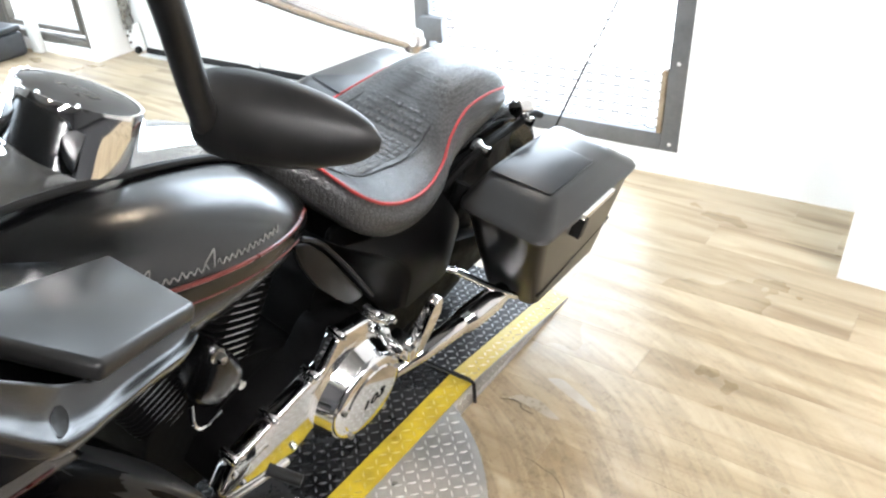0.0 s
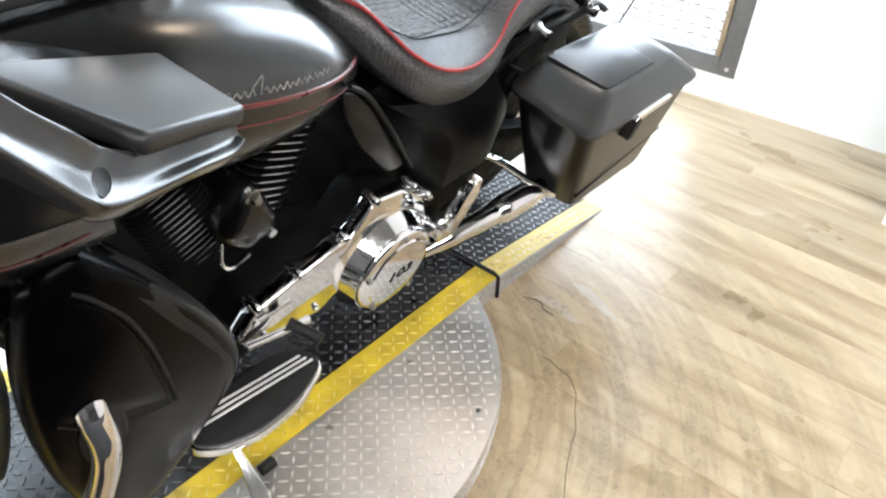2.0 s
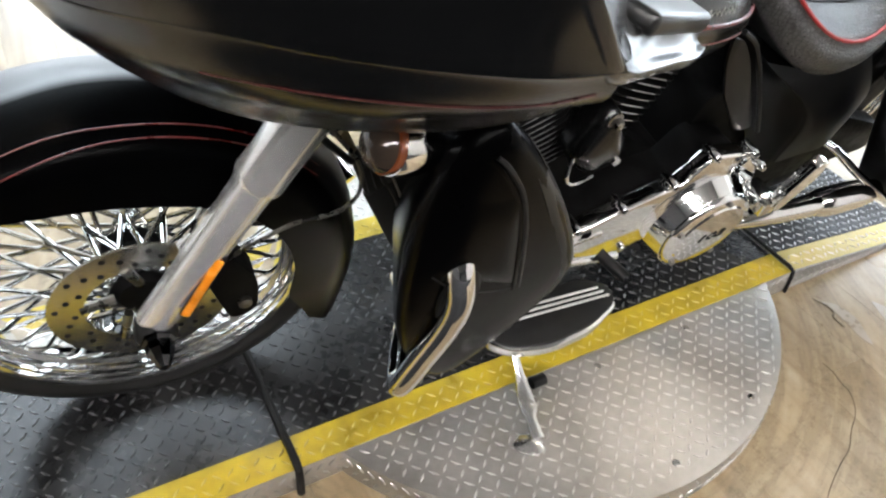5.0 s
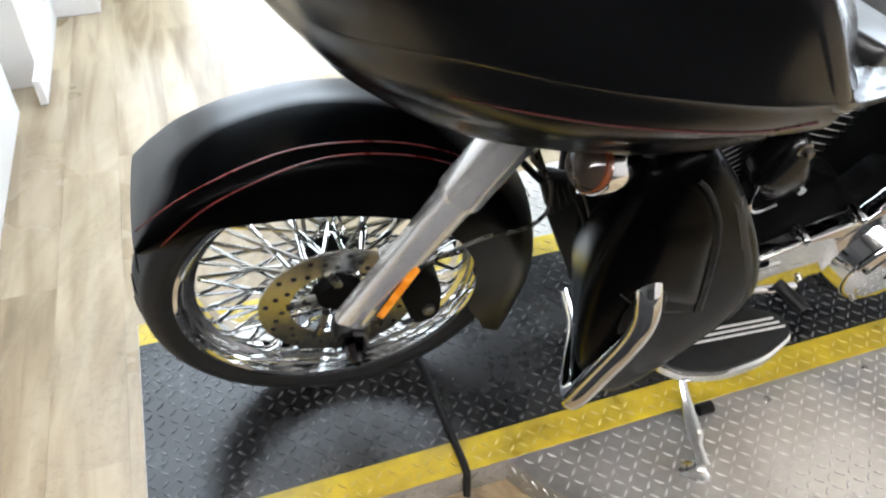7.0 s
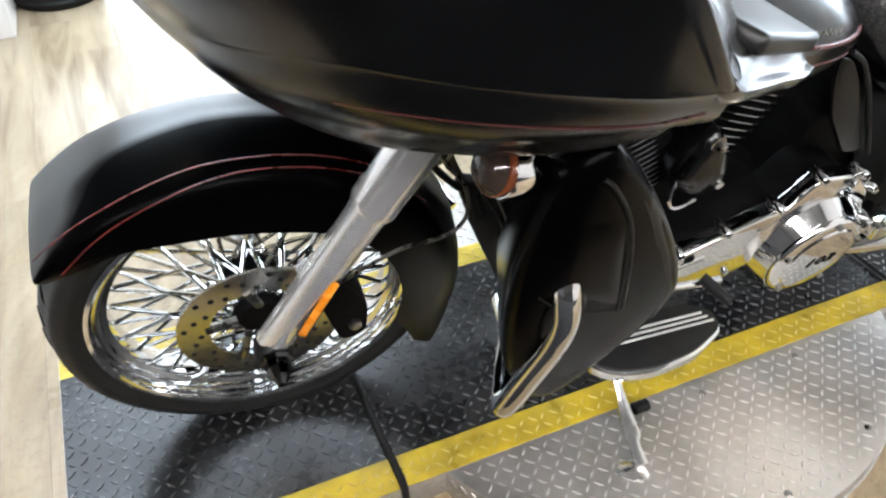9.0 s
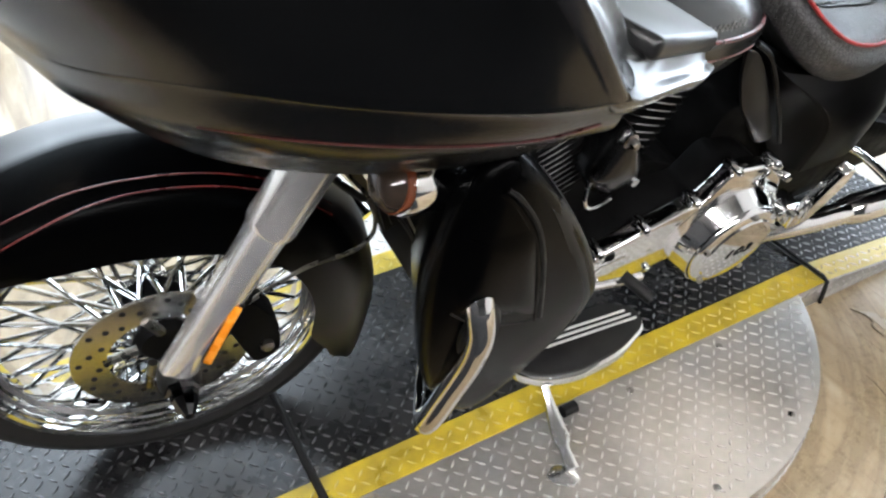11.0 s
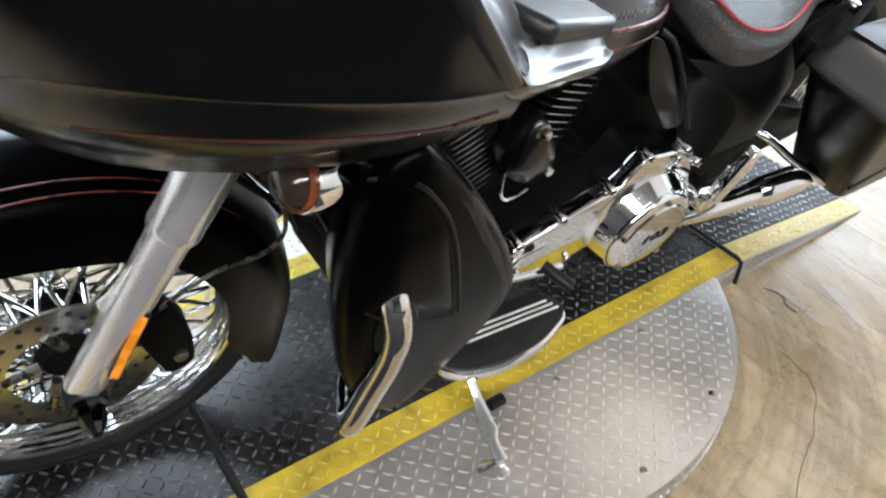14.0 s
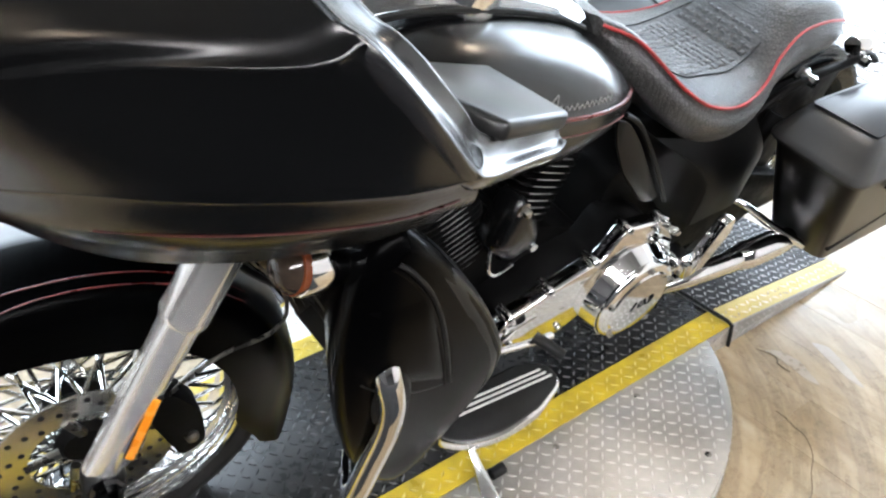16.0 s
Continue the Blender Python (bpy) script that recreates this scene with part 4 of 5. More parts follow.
# storage pocket at the fairing's rear corner, with its lid
def pocket():
    p0 = [(-1.075, -0.452, 1.075), (-1.06, -0.470, 1.05), (-1.045, -0.455, 1.02), (-1.02, -0.28, 0.87), (-1.10, -0.22, 1.07)]
    p1 = [(-0.99, -0.428, 1.028), (-0.975, -0.438, 1.0), (-0.965, -0.42, 0.975), (-0.95, -0.28, 0.88), (-0.99, -0.20, 1.02)]
    p2 = [(-0.90, -0.40, 0.982), (-0.888, -0.405, 0.965), (-0.895, -0.395, 0.948), (-0.89, -0.28, 0.90), (-0.89, -0.21, 0.975)]
    p3 = [(-0.885, -0.385, 0.975), (-0.878, -0.388, 0.962), (-0.885, -0.38, 0.952), (-0.88, -0.29, 0.92), (-0.88, -0.22, 0.965)]
    return loft([[(x - 0.01, v + 0.045, h - 0.036) for x, v, h in r] for r in (p0, p1, p2, p3)], 5, 5)


def lid():
    a, b_, c = Vector((-0.868, -0.226, 0.950)), Vector((-0.872, -0.374, 0.976)), Vector((-1.010, -0.425, 1.037))
    d = a + (c - b_) * 1.55 + Vector((0, 0.02, 0))
    n = (b_ - a).cross(c - a).normalized()
    if n.z < 0:
        n = -n
    bm = bmesh.new()
    lo = [bm.verts.new(p - n * 0.005) for p in (a, b_, c, d)]
    hi = [bm.verts.new(p + n * 0.016) for p in (a, b_, c, d)]
    bm.faces.new(lo), bm.faces.new(hi)
    for i in range(4):
        bm.faces.new((lo[i], lo[(i + 1) % 4], hi[(i + 1) % 4], hi[i]))
    bmesh.ops.recalc_face_normals(bm, faces=bm.faces)
    bmesh.ops.bevel(bm, geom=bm.edges[:], offset=0.007, segments=3, profile=0.5, affect="EDGES")
    return bm


hole = Matrix.Translation((-1.060, -0.446, 1.049)) @ Vector((0.47, -0.35, 0.81)).to_track_quat("Z", "Y").to_matrix().to_4x4() @ Matrix.Diagonal((1.25, 0.6, 1, 1))
for flip in (False, True):
    f = mirror_y if flip else (lambda q: q)
    pk = part("storage_pocket", f(pocket()), M_SATIN, bike)
    part("pocket_lid", f(lid()), M_LID, pk, "satin dark grey lid")
    part("screw_recess", f(lathe([(0, 0.001), (0.010, 0.001), (0.012, 0.002), (0.0125, -0.006)], hole, 24)), M_RUBBER, pk)

# fuel tank
TK = [(-1.03, 0.12, 0.93, 0.80), (-0.95, 0.18, 0.95, 0.745), (-0.85, 0.217, 0.953, 0.71), (-0.75, 0.227, 0.935, 0.695), (-0.65, 0.220, 0.905, 0.690),
      (-0.56, 0.200, 0.868, 0.692), (-0.49, 0.172, 0.825, 0.698), (-0.445, 0.140, 0.790, 0.705), (-0.42, 0.09, 0.765, 0.715)]


def tank_section(x, w, top, bot):
    d = top - bot
    half = [(0, 1.0), (-0.30, 0.995), (-0.62, 0.94), (-0.86, 0.80), (-0.985, 0.60), (-1.0, 0.42), (-0.95, 0.25), (-0.80, 0.08), (-0.45, 0.0), (0, 0.0)]
    return both([(x, w * a, bot + d * k) for a, k in half])


tank = part("fuel_tank", loft([tank_section(*r) for r in TK], 6, 4), M_TANK, bike, "satin black fuel tank with a thin dark red stripe along its lower edge")


TANK_TREE = BVHTree.FromPolygons([v.co for v in tank.data.vertices], [tuple(p.vertices) for p in tank.data.polygons])


def on_tank(x, h):
    hit = TANK_TREE.ray_cast(Vector((x, -1, h)), Vector((0, 1, 0)))[0]
    return Vector((x, (hit.y if hit else -0.1) - 0.0006, h))


for a, b_, r in (((-0.84, 0.866), (-0.46, 0.772), 0.0034), ((-0.82, 0.834), (-0.50, 0.754), 0.0013)):
    part("pinstripe", tube([on_tank(a[0] + (b_[0] - a[0]) * k, a[1] + (b_[1] - a[1]) * k) for k in np.linspace(0, 1, 16)], r, 6, 2), M_STRIPE, tank, "dark red pinstripe")
# maker's mark as a plain wavy silver line with two taller strokes
for x0, x1 in ((-0.818, -0.722), (-0.706, -0.566)):
    pts = []
    for k in np.linspace(0, 1, int((x1 - x0) / 0.0016)):
        x = x0 + (x1 - x0) * k
        w = 0.5 + 0.5 * math.sin((x - x0) * 2 * math.pi / 0.0125)
        up = 0.0070 * w * (0.8 + 0.2 * math.sin(x * 310))
        f = 0.868 - 0.225 * (x + 0.81)
        pts.append(on_tank(x + up * 0.55, f + up))
    part("script_mark", tube(pts, 0.0014, 5, 1), M_SCRIPT, tank, "wavy silver mark")
for x in (-0.812, -0.712):
    f = 0.868 - 0.225 * (x + 0.81)
    part("script_mark", tube([on_tank(x + u, f + v) for u, v in ((0.0, 0.0), (0.006, 0.010), (0.011, 0.018), (0.003, 0.016), (-0.012, 0.011))], 0.0014, 5, 3), M_SCRIPT, tank, "tall silver stroke")

# chrome tank console with its dark oval cap
con = [[(x, v * w, h + 0.03 * (1 - v * v)) for v in (-1, -0.7, 0, 0.7, 1)] for x, w, h in ((-0.98, 0.075, 0.965), (-0.88, 0.082, 0.968), (-0.78, 0.080, 0.952), (-0.68, 0.070, 0.925), (-0.58, 0.055, 0.888), (-0.50, 0.042, 0.845), (-0.455, 0.035, 0.81))]
b = loft(con, 5, 4, closed=False)
bmesh.ops.solidify(b, geom=b.faces[:], thickness=0.02)
console = part("tank_console", b, M_CHROME, bike, "chrome tank console with a dark oval cap")
part("gasket", tube([(x, -w - 0.002, h - 0.004) for x, w, h in ((-0.98, 0.075, 0.965), (-0.88, 0.082, 0.968), (-0.78, 0.080, 0.952), (-0.68, 0.070, 0.925), (-0.58, 0.055, 0.888), (-0.50, 0.042, 0.845))], 0.006, 8), M_RUBBER, console)
pod = Matrix.Translation((-0.742, 0.0, 0.995)) @ Matrix.Rotation(radians(25), 4, "Y")
gp = part("gauge_pod", lathe([(0.088, -0.15), (0.086, -0.05), (0.084, 0.0), (0.083, 0.020), (0.080, 0.030), (0.075, 0.029)], pod, 48), M_CHROME, console, "tall chrome gauge pod")
part("dark_cap", lathe([(0.076, 0.028), (0.055, 0.034), (0.025, 0.037), (0, 0.0375)], pod, 48), M_DARKGLASS, gp, "dark oval cap")
for deg in (108, 119, 131, 142, 155, 172, 196, 232):
    a = radians(deg)
    part("rivet", lathe([(0, 0.004), (0.0026, 0.0027), (0.0038, 0.0)], pod @ Matrix.Translation((0.077 * math.cos(a), 0.077 * math.sin(a), 0.030)), 10), M_CHROME, gp)

# seat
ST = [(-0.46, 0.05, 0.842, 0.845, 0.80, 0.05), (-0.405, 0.10, 0.82, 0.825, 0.735, 0.125), (-0.345, 0.175, 0.757, 0.768, 0.672, 0.178), (-0.27, 0.20, 0.714, 0.718, 0.632, 0.198),
      (-0.16, 0.192, 0.684, 0.70, 0.608, 0.194), (-0.065, 0.167, 0.688, 0.705, 0.612, 0.172), (0.005, 0.138, 0.72, 0.745, 0.630, 0.145), (0.09, 0.117, 0.745, 0.785, 0.645, 0.122),
      (0.19, 0.108, 0.742, 0.79, 0.655, 0.110), (0.29, 0.098, 0.722, 0.76, 0.665, 0.10), (0.345, 0.05, 0.70, 0.718, 0.67, 0.05)]


def seat_section(x, w, hp, hc, hb, wb):
    half = [(x, 0, hc), (x, -w * 0.35, hc + 0.002), (x, -w * 0.72, hc * 0.55 + hp * 0.45 + 0.008), (x, -w * 0.96, hp + 0.004), (x, -w * 1.0, hp - 0.012),
            (x, -(w * 0.5 + wb * 0.5) * 1.06, (hp + hb) / 2 + 0.004), (x, -wb, hb + 0.012), (x, -wb * 0.86, hb), (x, 0, hb)]
    return both(half)


seat = part("seat", loft([seat_section(*r) for r in ST], 6, 4), M_CROC, bike, "two-up black embossed leather seat with red piping")
for s in (-1, 1):
    part("piping", tube([(x, s * (w * 0.985 + 0.001), hp + 0.001) for x, w, hp, hc, hb, wb in ST[:-1]], 0.0033, 8, 8), M_RED, seat, "bright red piping")

def seat_top(x, v):
    t = np.array(ST)
    w, hp, hc = (np.interp(x, t[:, 0], t[:, i]) for i in (1, 2, 3))
    return float(np.interp(abs(v) / w, (0, 0.35, 0.72, 0.96), (hc, hc + 0.002, hc * 0.55 + hp * 0.45 + 0.008, hp + 0.004)))


def pillow(bm, x, v, lx, lv, up):
    lo = [bm.verts.new((x + a * lx / 2, v + c * lv / 2, seat_top(x + a * lx / 2, v + c * lv / 2) - 0.001)) for a, c in ((-1, -1), (1, -1), (1, 1), (-1, 1))]
    hi = [bm.verts.new((x + a * lx * 0.3, v + c * lv * 0.3, seat_top(x, v) + up)) for a, c in ((-1, -1), (1, -1), (1, 1), (-1, 1))]
    bm.faces.new(hi)
    for i in range(4):
        bm.faces.new((lo[i], lo[(i + 1) % 4], hi[(i + 1) % 4], hi[i]))


SEAM = [(-0.32, -0.03), (-0.305, -0.075), (-0.254, -0.10), (-0.187, -0.102), (-0.111, -0.108), (-0.019, -0.094), (0.061, -0.066), (0.135, -0.055), (0.215, -0.066), (0.27, -0.075)]
b = bmesh.new()
for i in range(36):
    for j in range(-7, 8):
        x, v = -0.315 + i * 0.0165, j * 0.0165
        if abs(v) + 0.013 < np.interp(x, [q[0] for q in SEAM], [-q[1] for q in SEAM]) and not 0.012 < x < 0.035:
            pillow(b, x, v, 0.0195 if (i + j) % 2 else 0.0145, 0.0145 if (i + j) % 2 else 0.0195, 0.0012)
wv = part("woven_patch", b, M_CROC, seat, "woven leather centre panels")
wv["kind"] = "stuff"
for sd in (1, -1):
    part("quilt_seam", tube([(x, v * sd, seat_top(x, v) + 0.0003) for x, v in SEAM], 0.0016, 6, 5), M_RUBBER, seat)
part("quilt_seam", tube([(0.022, v, seat_top(0.022, v) + 0.0003) for v in np.linspace(-0.078, 0.078, 9)], 0.0014, 6, 2), M_RUBBER, seat)

# side cover under the seat
sc = [[(-0.475, -0.13, 0.745), (-0.35, -0.155, 0.56), (-0.195, -0.165, 0.352)], [(-0.43, -0.182, 0.705), (-0.262, -0.205, 0.558), (-0.205, -0.198, 0.40)], [(-0.415, -0.188, 0.694), (-0.236, -0.217, 0.552), (-0.192, -0.207, 0.398)],
      [(-0.395, -0.190, 0.682), (-0.215, -0.221, 0.545), (-0.18, -0.208, 0.395)], [(-0.27, -0.190, 0.642), (-0.14, -0.217, 0.522), (-0.11, -0.205, 0.392)], [(-0.16, -0.182, 0.625), (-0.05, -0.205, 0.505), (-0.02, -0.198, 0.385)], [(-0.06, -0.16, 0.635), (0.03, -0.178, 0.51), (0.055, -0.168, 0.41)]]
for s in (1, -1):
    b = loft([[(x, v * s, h) for x, v, h in r] for r in sc], 6, 6, closed=False)
    bmesh.ops.solidify(b, geom=b.faces[:], thickness=0.02)
    part("side_cover", b, M_SIDE, bike, "satin black side cover")
    b = slab(rounded([(-0.532, 0.762), (-0.498, 0.748), (-0.454, 0.700), (-0.324, 0.517), (-0.372, 0.520), (-0.467, 0.629), (-0.512, 0.705)], 0.02), -0.186 * s, -0.193 * s, 0.002)
    hd = part("heat_deflector", b, M_SIDE, bike, "dark grey heat deflector")
    part("rolled_edge", tube([(-0.515, -0.192 * s, 0.768), (-0.478, -0.196 * s, 0.742), (-0.435, -0.198 * s, 0.69), (-0.37, -0.199 * s, 0.60), (-0.305, -0.196 * s, 0.505)], 0.0045, 8), M_SIDE, hd)


# saddlebags
def saddlebag(s):
    def ring(z, x0, x1, v0, v1, r):
        o = rounded([(x0, v0), (x1, v0), (x1, v1), (x0, v1)], r, 5)
        return [(x, v * s, z(x)) for x, v in o]
    low = lambda x: 0.268 - (x - 0.14) * 0.06
    mid = lambda x: 0.572 - x * 0.045
    secs = []
    for k in (0, 0.06, 0.5, 0.94, 1.0):
        x0, x1 = 0.14 + (0.005 - 0.14) * k, 0.505 + 0.01 * k
        i = 0.02 if k == 0 else 0.0
        secs.append(ring(lambda x, k=k: low(x) * (1 - k) + mid(x) * k, x0 + i, x1 - i, -0.228 + 0.038 * k, -0.375 - 0.025 * k + i, 0.035))
    g = np.array(secs)
    body = part("bag_body", sheet(bmesh.new(), g, True, True), M_BAG, bike, "satin black hard saddlebag body")
    lids = []
    for dz, i, r in ((-0.010, 0.004, 0.045), (-0.008, -0.008, 0.045), (0.000, -0.010, 0.045), (0.005, -0.006, 0.045), (0.010, 0.004, 0.045), (0.028, 0.030, 0.042), (0.044, 0.054, 0.038), (0.051, 0.066, 0.034), (0.0545, 0.078, 0.03)):
        lids.append(ring(lambda x, dz=dz: mid(x) + 0.004 + dz, 0.0 + i * 1.3, 0.515 - i * 1.2, -0.182 - max(i, 0) * 0.2, -0.405 + max(i * 0.6, -0.02), r))
    lid_ob = part("bag_lid", sheet(bmesh.new(), np.array(lids), True, True), M_BAGLID, bike, "satin black saddlebag lid, toned greyer for light on top")
    p = slab(rounded([(0.085, -0.205 * s), (0.325, -0.205 * s), (0.325, -0.352 * s), (0.105, -0.352 * s)], 0.008), 0.0, 0.005, 0.0015, axis=2)
    for q in p.verts:
        q.co.z += mid(q.co.x) + 0.0582
    part("lid_panel", p, M_LIDPANEL, lid_ob, "flat panel set on the lid")
    h = slab(rounded([(0.17, 0.556), (0.345, 0.552), (0.345, 0.564), (0.18, 0.569)], 0.004), -0.404 * s, -0.420 * s, 0.003)
    lt = part("latch", h, M_CHROME, body, "chrome latch bar")
    part("latch_hook", slab(rounded([(0.160, 0.512), (0.188, 0.508), (0.198, 0.558), (0.172, 0.562)], 0.006), -0.398 * s, -0.424 * s, 0.004), M_RUBBER, lt)
    part("body_seam", tube([(0.128, -0.3795 * s, 0.330), (0.33, -0.380 * s, 0.350), (0.505, -0.3805 * s, 0.372)], 0.0055, 6), M_RUBBER, body)


saddlebag(1)
saddlebag(-1)
# black filler panels added for the dark between seat and bags, and shocks
for s in (1, -1):
    part("dark_filler", slab(rounded([(-0.10, 0.60), (0.20, 0.62), (0.26, 0.50), (0.20, 0.34), (-0.02, 0.33), (-0.10, 0.42)], 0.02), -0.125 * s, -0.118 * s, 0.002), M_ENGINE, bike, "black filler panel for the dark behind the side cover")
    part("rear_shock", lathe([(0.0, 0.0), (0.022, 0.0), (0.024, 0.01), (0.024, 0.12), (0.017, 0.125), (0.017, 0.25), (0.0, 0.25)], Matrix.Translation((-0.02, -0.15 * s, 0.34)) @ Matrix.Rotation(radians(22), 4, "Y"), 20), M_ENGINE, bike)
# rear fender and rails
rf = [[(RX[0] + R * math.cos(radians(a)), v, RX[2] + R * math.sin(radians(a))) for v, R in ((-0.10, 0.30), (-0.105, 0.345), (-0.07, 0.37), (0, 0.378), (0.07, 0.37), (0.105, 0.345), (0.10, 0.30))] for a in (140, 115, 90, 65, 40, 15, -10)]
b = loft(rf, 5, 4, closed=False)
bmesh.ops.solidify(b, geom=b.faces[:], thickness=0.003)
part("rear_fender", b, M_SATIN, bike)
for s in (-1, 1):
    part("bag_rail", tube([(-0.02, s * 0.15, 0.60), (0.06, s * 0.165, 0.655), (0.2, s * 0.165, 0.66), (0.34, s * 0.16, 0.655), (0.42, s * 0.15, 0.62)], 0.009, 10), M_ENGINE, bike)
    for x in (0.10, 0.30):
        part("docking_stud", lathe([(0, 0.02), (0.018, 0.02), (0.02, 0.01), (0.012, 0.0), (0.012, -0.02)], Matrix.Translation((x, s * 0.165, 0.66)) @ Matrix.Rotation(radians(90 * s), 4, "X"), 20), M_CHROME, bike)
    part("rear_signal", lathe([(0, -0.03), (0.02, -0.026), (0.028, -0.005), (0.028, 0.02), (0.0, 0.032)], Matrix.Translation((0.30, s * 0.145, 0.688)) @ Matrix.Rotation(radians(90), 4, "Y"), 20), M_CHROME, bike, "chrome rear signal housing")
part("antenna", tube([(0.53, -0.15, 0.50), (0.549, -0.15, 0.542), (0.739, -0.15, 0.837), (1.0, -0.15, 1.24)], 0.0028, 6), M_RUBBER, bike, "thin black whip antenna")

# lower fairings with the engine guard
LO = [(-1.080, 0.385), (-1.108, 0.50), (-1.118, 0.65), (-1.105, 0.765), (-1.080, 0.832), (-1.048, 0.856), (-1.020, 0.845), (-0.970, 0.785), (-0.90, 0.68), (-0.845, 0.575), (-0.828, 0.506), (-0.85, 0.435), (-0.92, 0.345), (-0.985, 0.285), (-1.03, 0.295)]
LC = np.array((-0.99, 0.58))


def leg_shield(s):
    secs = []
    for v, k in ((-0.15, 0.76), (-0.22, 0.89), (-0.28, 0.97), (-0.315, 1.0), (-0.338, 0.965), (-0.352, 0.84), (-0.359, 0.6), (-0.361, 0.22)):
        fore = float(np.interp(-v, (0.15, 0.22, 0.28, 0.31), (0.50, 0.74, 0.92, 1.0)))
        secs.append([(LC[0] + (x - LC[0]) * (k * fore if x < LC[0] else k), v * s, LC[1] + (h - LC[1]) * k) for x, h in LO])
    sh = part("lower_fairing", loft(secs, 4, 4), M_GLOSS, bike, "gloss black lower fairing with a moulded pocket door")
    tree = BVHTree.FromPolygons([v.co for v in sh.data.vertices], [tuple(p.vertices) for p in sh.data.polygons])

    def at(x, h, out=0.0):
        hit = tree.ray_cast(Vector((x, -s, h)), Vector((0, s, 0)))[0]
        return Vector((x, (hit.y if hit else -0.3 * s) - out * s, h))

    edge = [(-1.052, 0.825), (-1.035, 0.808), (-1.004, 0.758), (-0.983, 0.70), (-0.968, 0.64), (-0.949, 0.549)]
    part("groove", tube([at(x, h, -0.0005) for x, h in edge], 0.0036, 6), M_RUBBER, sh)
    part("moulded_ridge", tube([at(x - 0.008, h - 0.002, -0.0015) for x, h in edge], 0.0042, 8), M_GLOSS, sh)
    part("groove", tube([at(x, h, -0.001) for x, h in ((-0.949, 0.549), (-0.985, 0.557), (-1.023, 0.574), (-1.065, 0.602), (-1.095, 0.632))], 0.0024, 6), M_RUBBER, sh)
    quad = [Vector(q) for q in ((-1.098, 0.768), (-1.003, 0.760), (-0.955, 0.556), (-1.096, 0.636))]
    grid = []
    for u in np.linspace(0, 1, 15):
        row = []
        for w in np.linspace(0, 1, 15):
            p = quad[0].lerp(quad[1], u).lerp(quad[3].lerp(quad[2], u), w)
            rise = min(1.0, 4 * min(u, 1 - u), 5 * min(w, 1 - w))
            row.append(at(p.x, p.y, -0.001 + 0.0065 * math.sin(rise * math.pi / 2)))
        grid.append(row)
    part("pocket_door", sheet(bmesh.new(), grid), M_GLOSS, sh, "moulded pocket door")
    # lighter strip: the light on the shell's curved rear edge, put into colour
    rim = [p for p in LO if p[0] > -1.03 and p[1] > 0.30]
    secs = []
    for q in (0.0, 0.3, 0.6, 0.85, 1.0):
        row = []
        for n_, (x, h) in enumerate(rim):
            k = 1.0 - 0.30 * (1 - q) * math.sin(math.pi * (n_ + 0.25) / (len(rim) - 0.5))
            v = np.interp(k, (0.60, 0.84, 0.965, 1.0), (-0.3595, -0.3530, -0.3395, -0.3165))
            k *= 1.004
            row.append((LC[0] + (x - LC[0]) * k, v * s, LC[1] + (h - LC[1]) * k))
        secs.append(row)
    secs.append([(LC[0] + (x - LC[0]) * 0.978, -0.28 * s, LC[1] + (h - LC[1]) * 0.978) for x, h in rim])
    part("rear_band", loft(secs, 4, 4, closed=False), M_BAND, sh, "lighter band for light on the curved rear edge")
    part("guard_opening", lathe([(0, 0.010), (0.03, 0.010), (0.036, 0.004), (0.036, -0.02)], Matrix.Translation((-1.05, -0.360 * s, 0.575)) @ Matrix.Rotation(radians(90 * s), 4, "X") @ Matrix.Diagonal((0.8, 1.9, 1, 1)), 24), M_RUBBER, sh)


for s in (1, -1):
    leg_shield(s)
    part("engine_guard", tube([(-1.04, -0.29 * s, 0.635), (-1.054, -0.335 * s, 0.652), (-1.061, -0.364 * s, 0.632), (-1.058, -0.374 * s, 0.59), (-1.060, -0.372 * s, 0.53), (-1.074, -0.363 * s, 0.44), (-1.091, -0.353 * s, 0.345), (-1.08, -0.33 * s, 0.31), (-1.05, -0.28 * s, 0.30), (-1.0, -0.2 * s, 0.28), (-0.97, -0.12 * s, 0.25)], 0.019, 16), M_CHROME, bike, "chrome engine guard tube")
    sg = part("turn_signal", lathe([(0.030, -0.001), (0.034, 0.0), (0.035, 0.006), (0.034, 0.022), (0.029, 0.044), (0.018, 0.068), (0.0, 0.084)], Matrix.Translation((-1.15, -0.288 * s, 0.815)) @ Matrix.Rotation(radians(111), 4, "Y"), 28), M_CHROME, bike, "chrome bullet turn signal")
    part("lens", lathe([(0.0, -0.030), (0.016, -0.027), (0.026, -0.019), (0.0305, -0.008)], Matrix.Translation((-1.15, -0.288 * s, 0.815)) @ Matrix.Rotation(radians(111), 4, "Y"), 28), M_SMOKE, sg, "smoked dark lens")
    part("amber_ring", lathe([(0.0306, -0.009), (0.0325, -0.008), (0.0328, -0.002), (0.0318, 0.0)], Matrix.Translation((-1.15, -0.288 * s, 0.815)) @ Matrix.Rotation(radians(111), 4, "Y"), 28), M_AMBER, sg, "amber ring behind the lens")
    part("signal_stem", tube([(-1.135, -0.29 * s, 0.835), (-1.13, -0.20 * s, 0.85), (-1.15, -0.10 * s, 0.85)], 0.013, 10), M_CHROME, bike)

# engine
part("crankcase", slab(rounded([(-0.84, 0.24), (-0.45, 0.20), (-0.40, 0.40), (-0.55, 0.48), (-0.78, 0.48)], 0.04), -0.12, 0.12, 0.015), M_ENGINE, bike, "black engine crankcase")
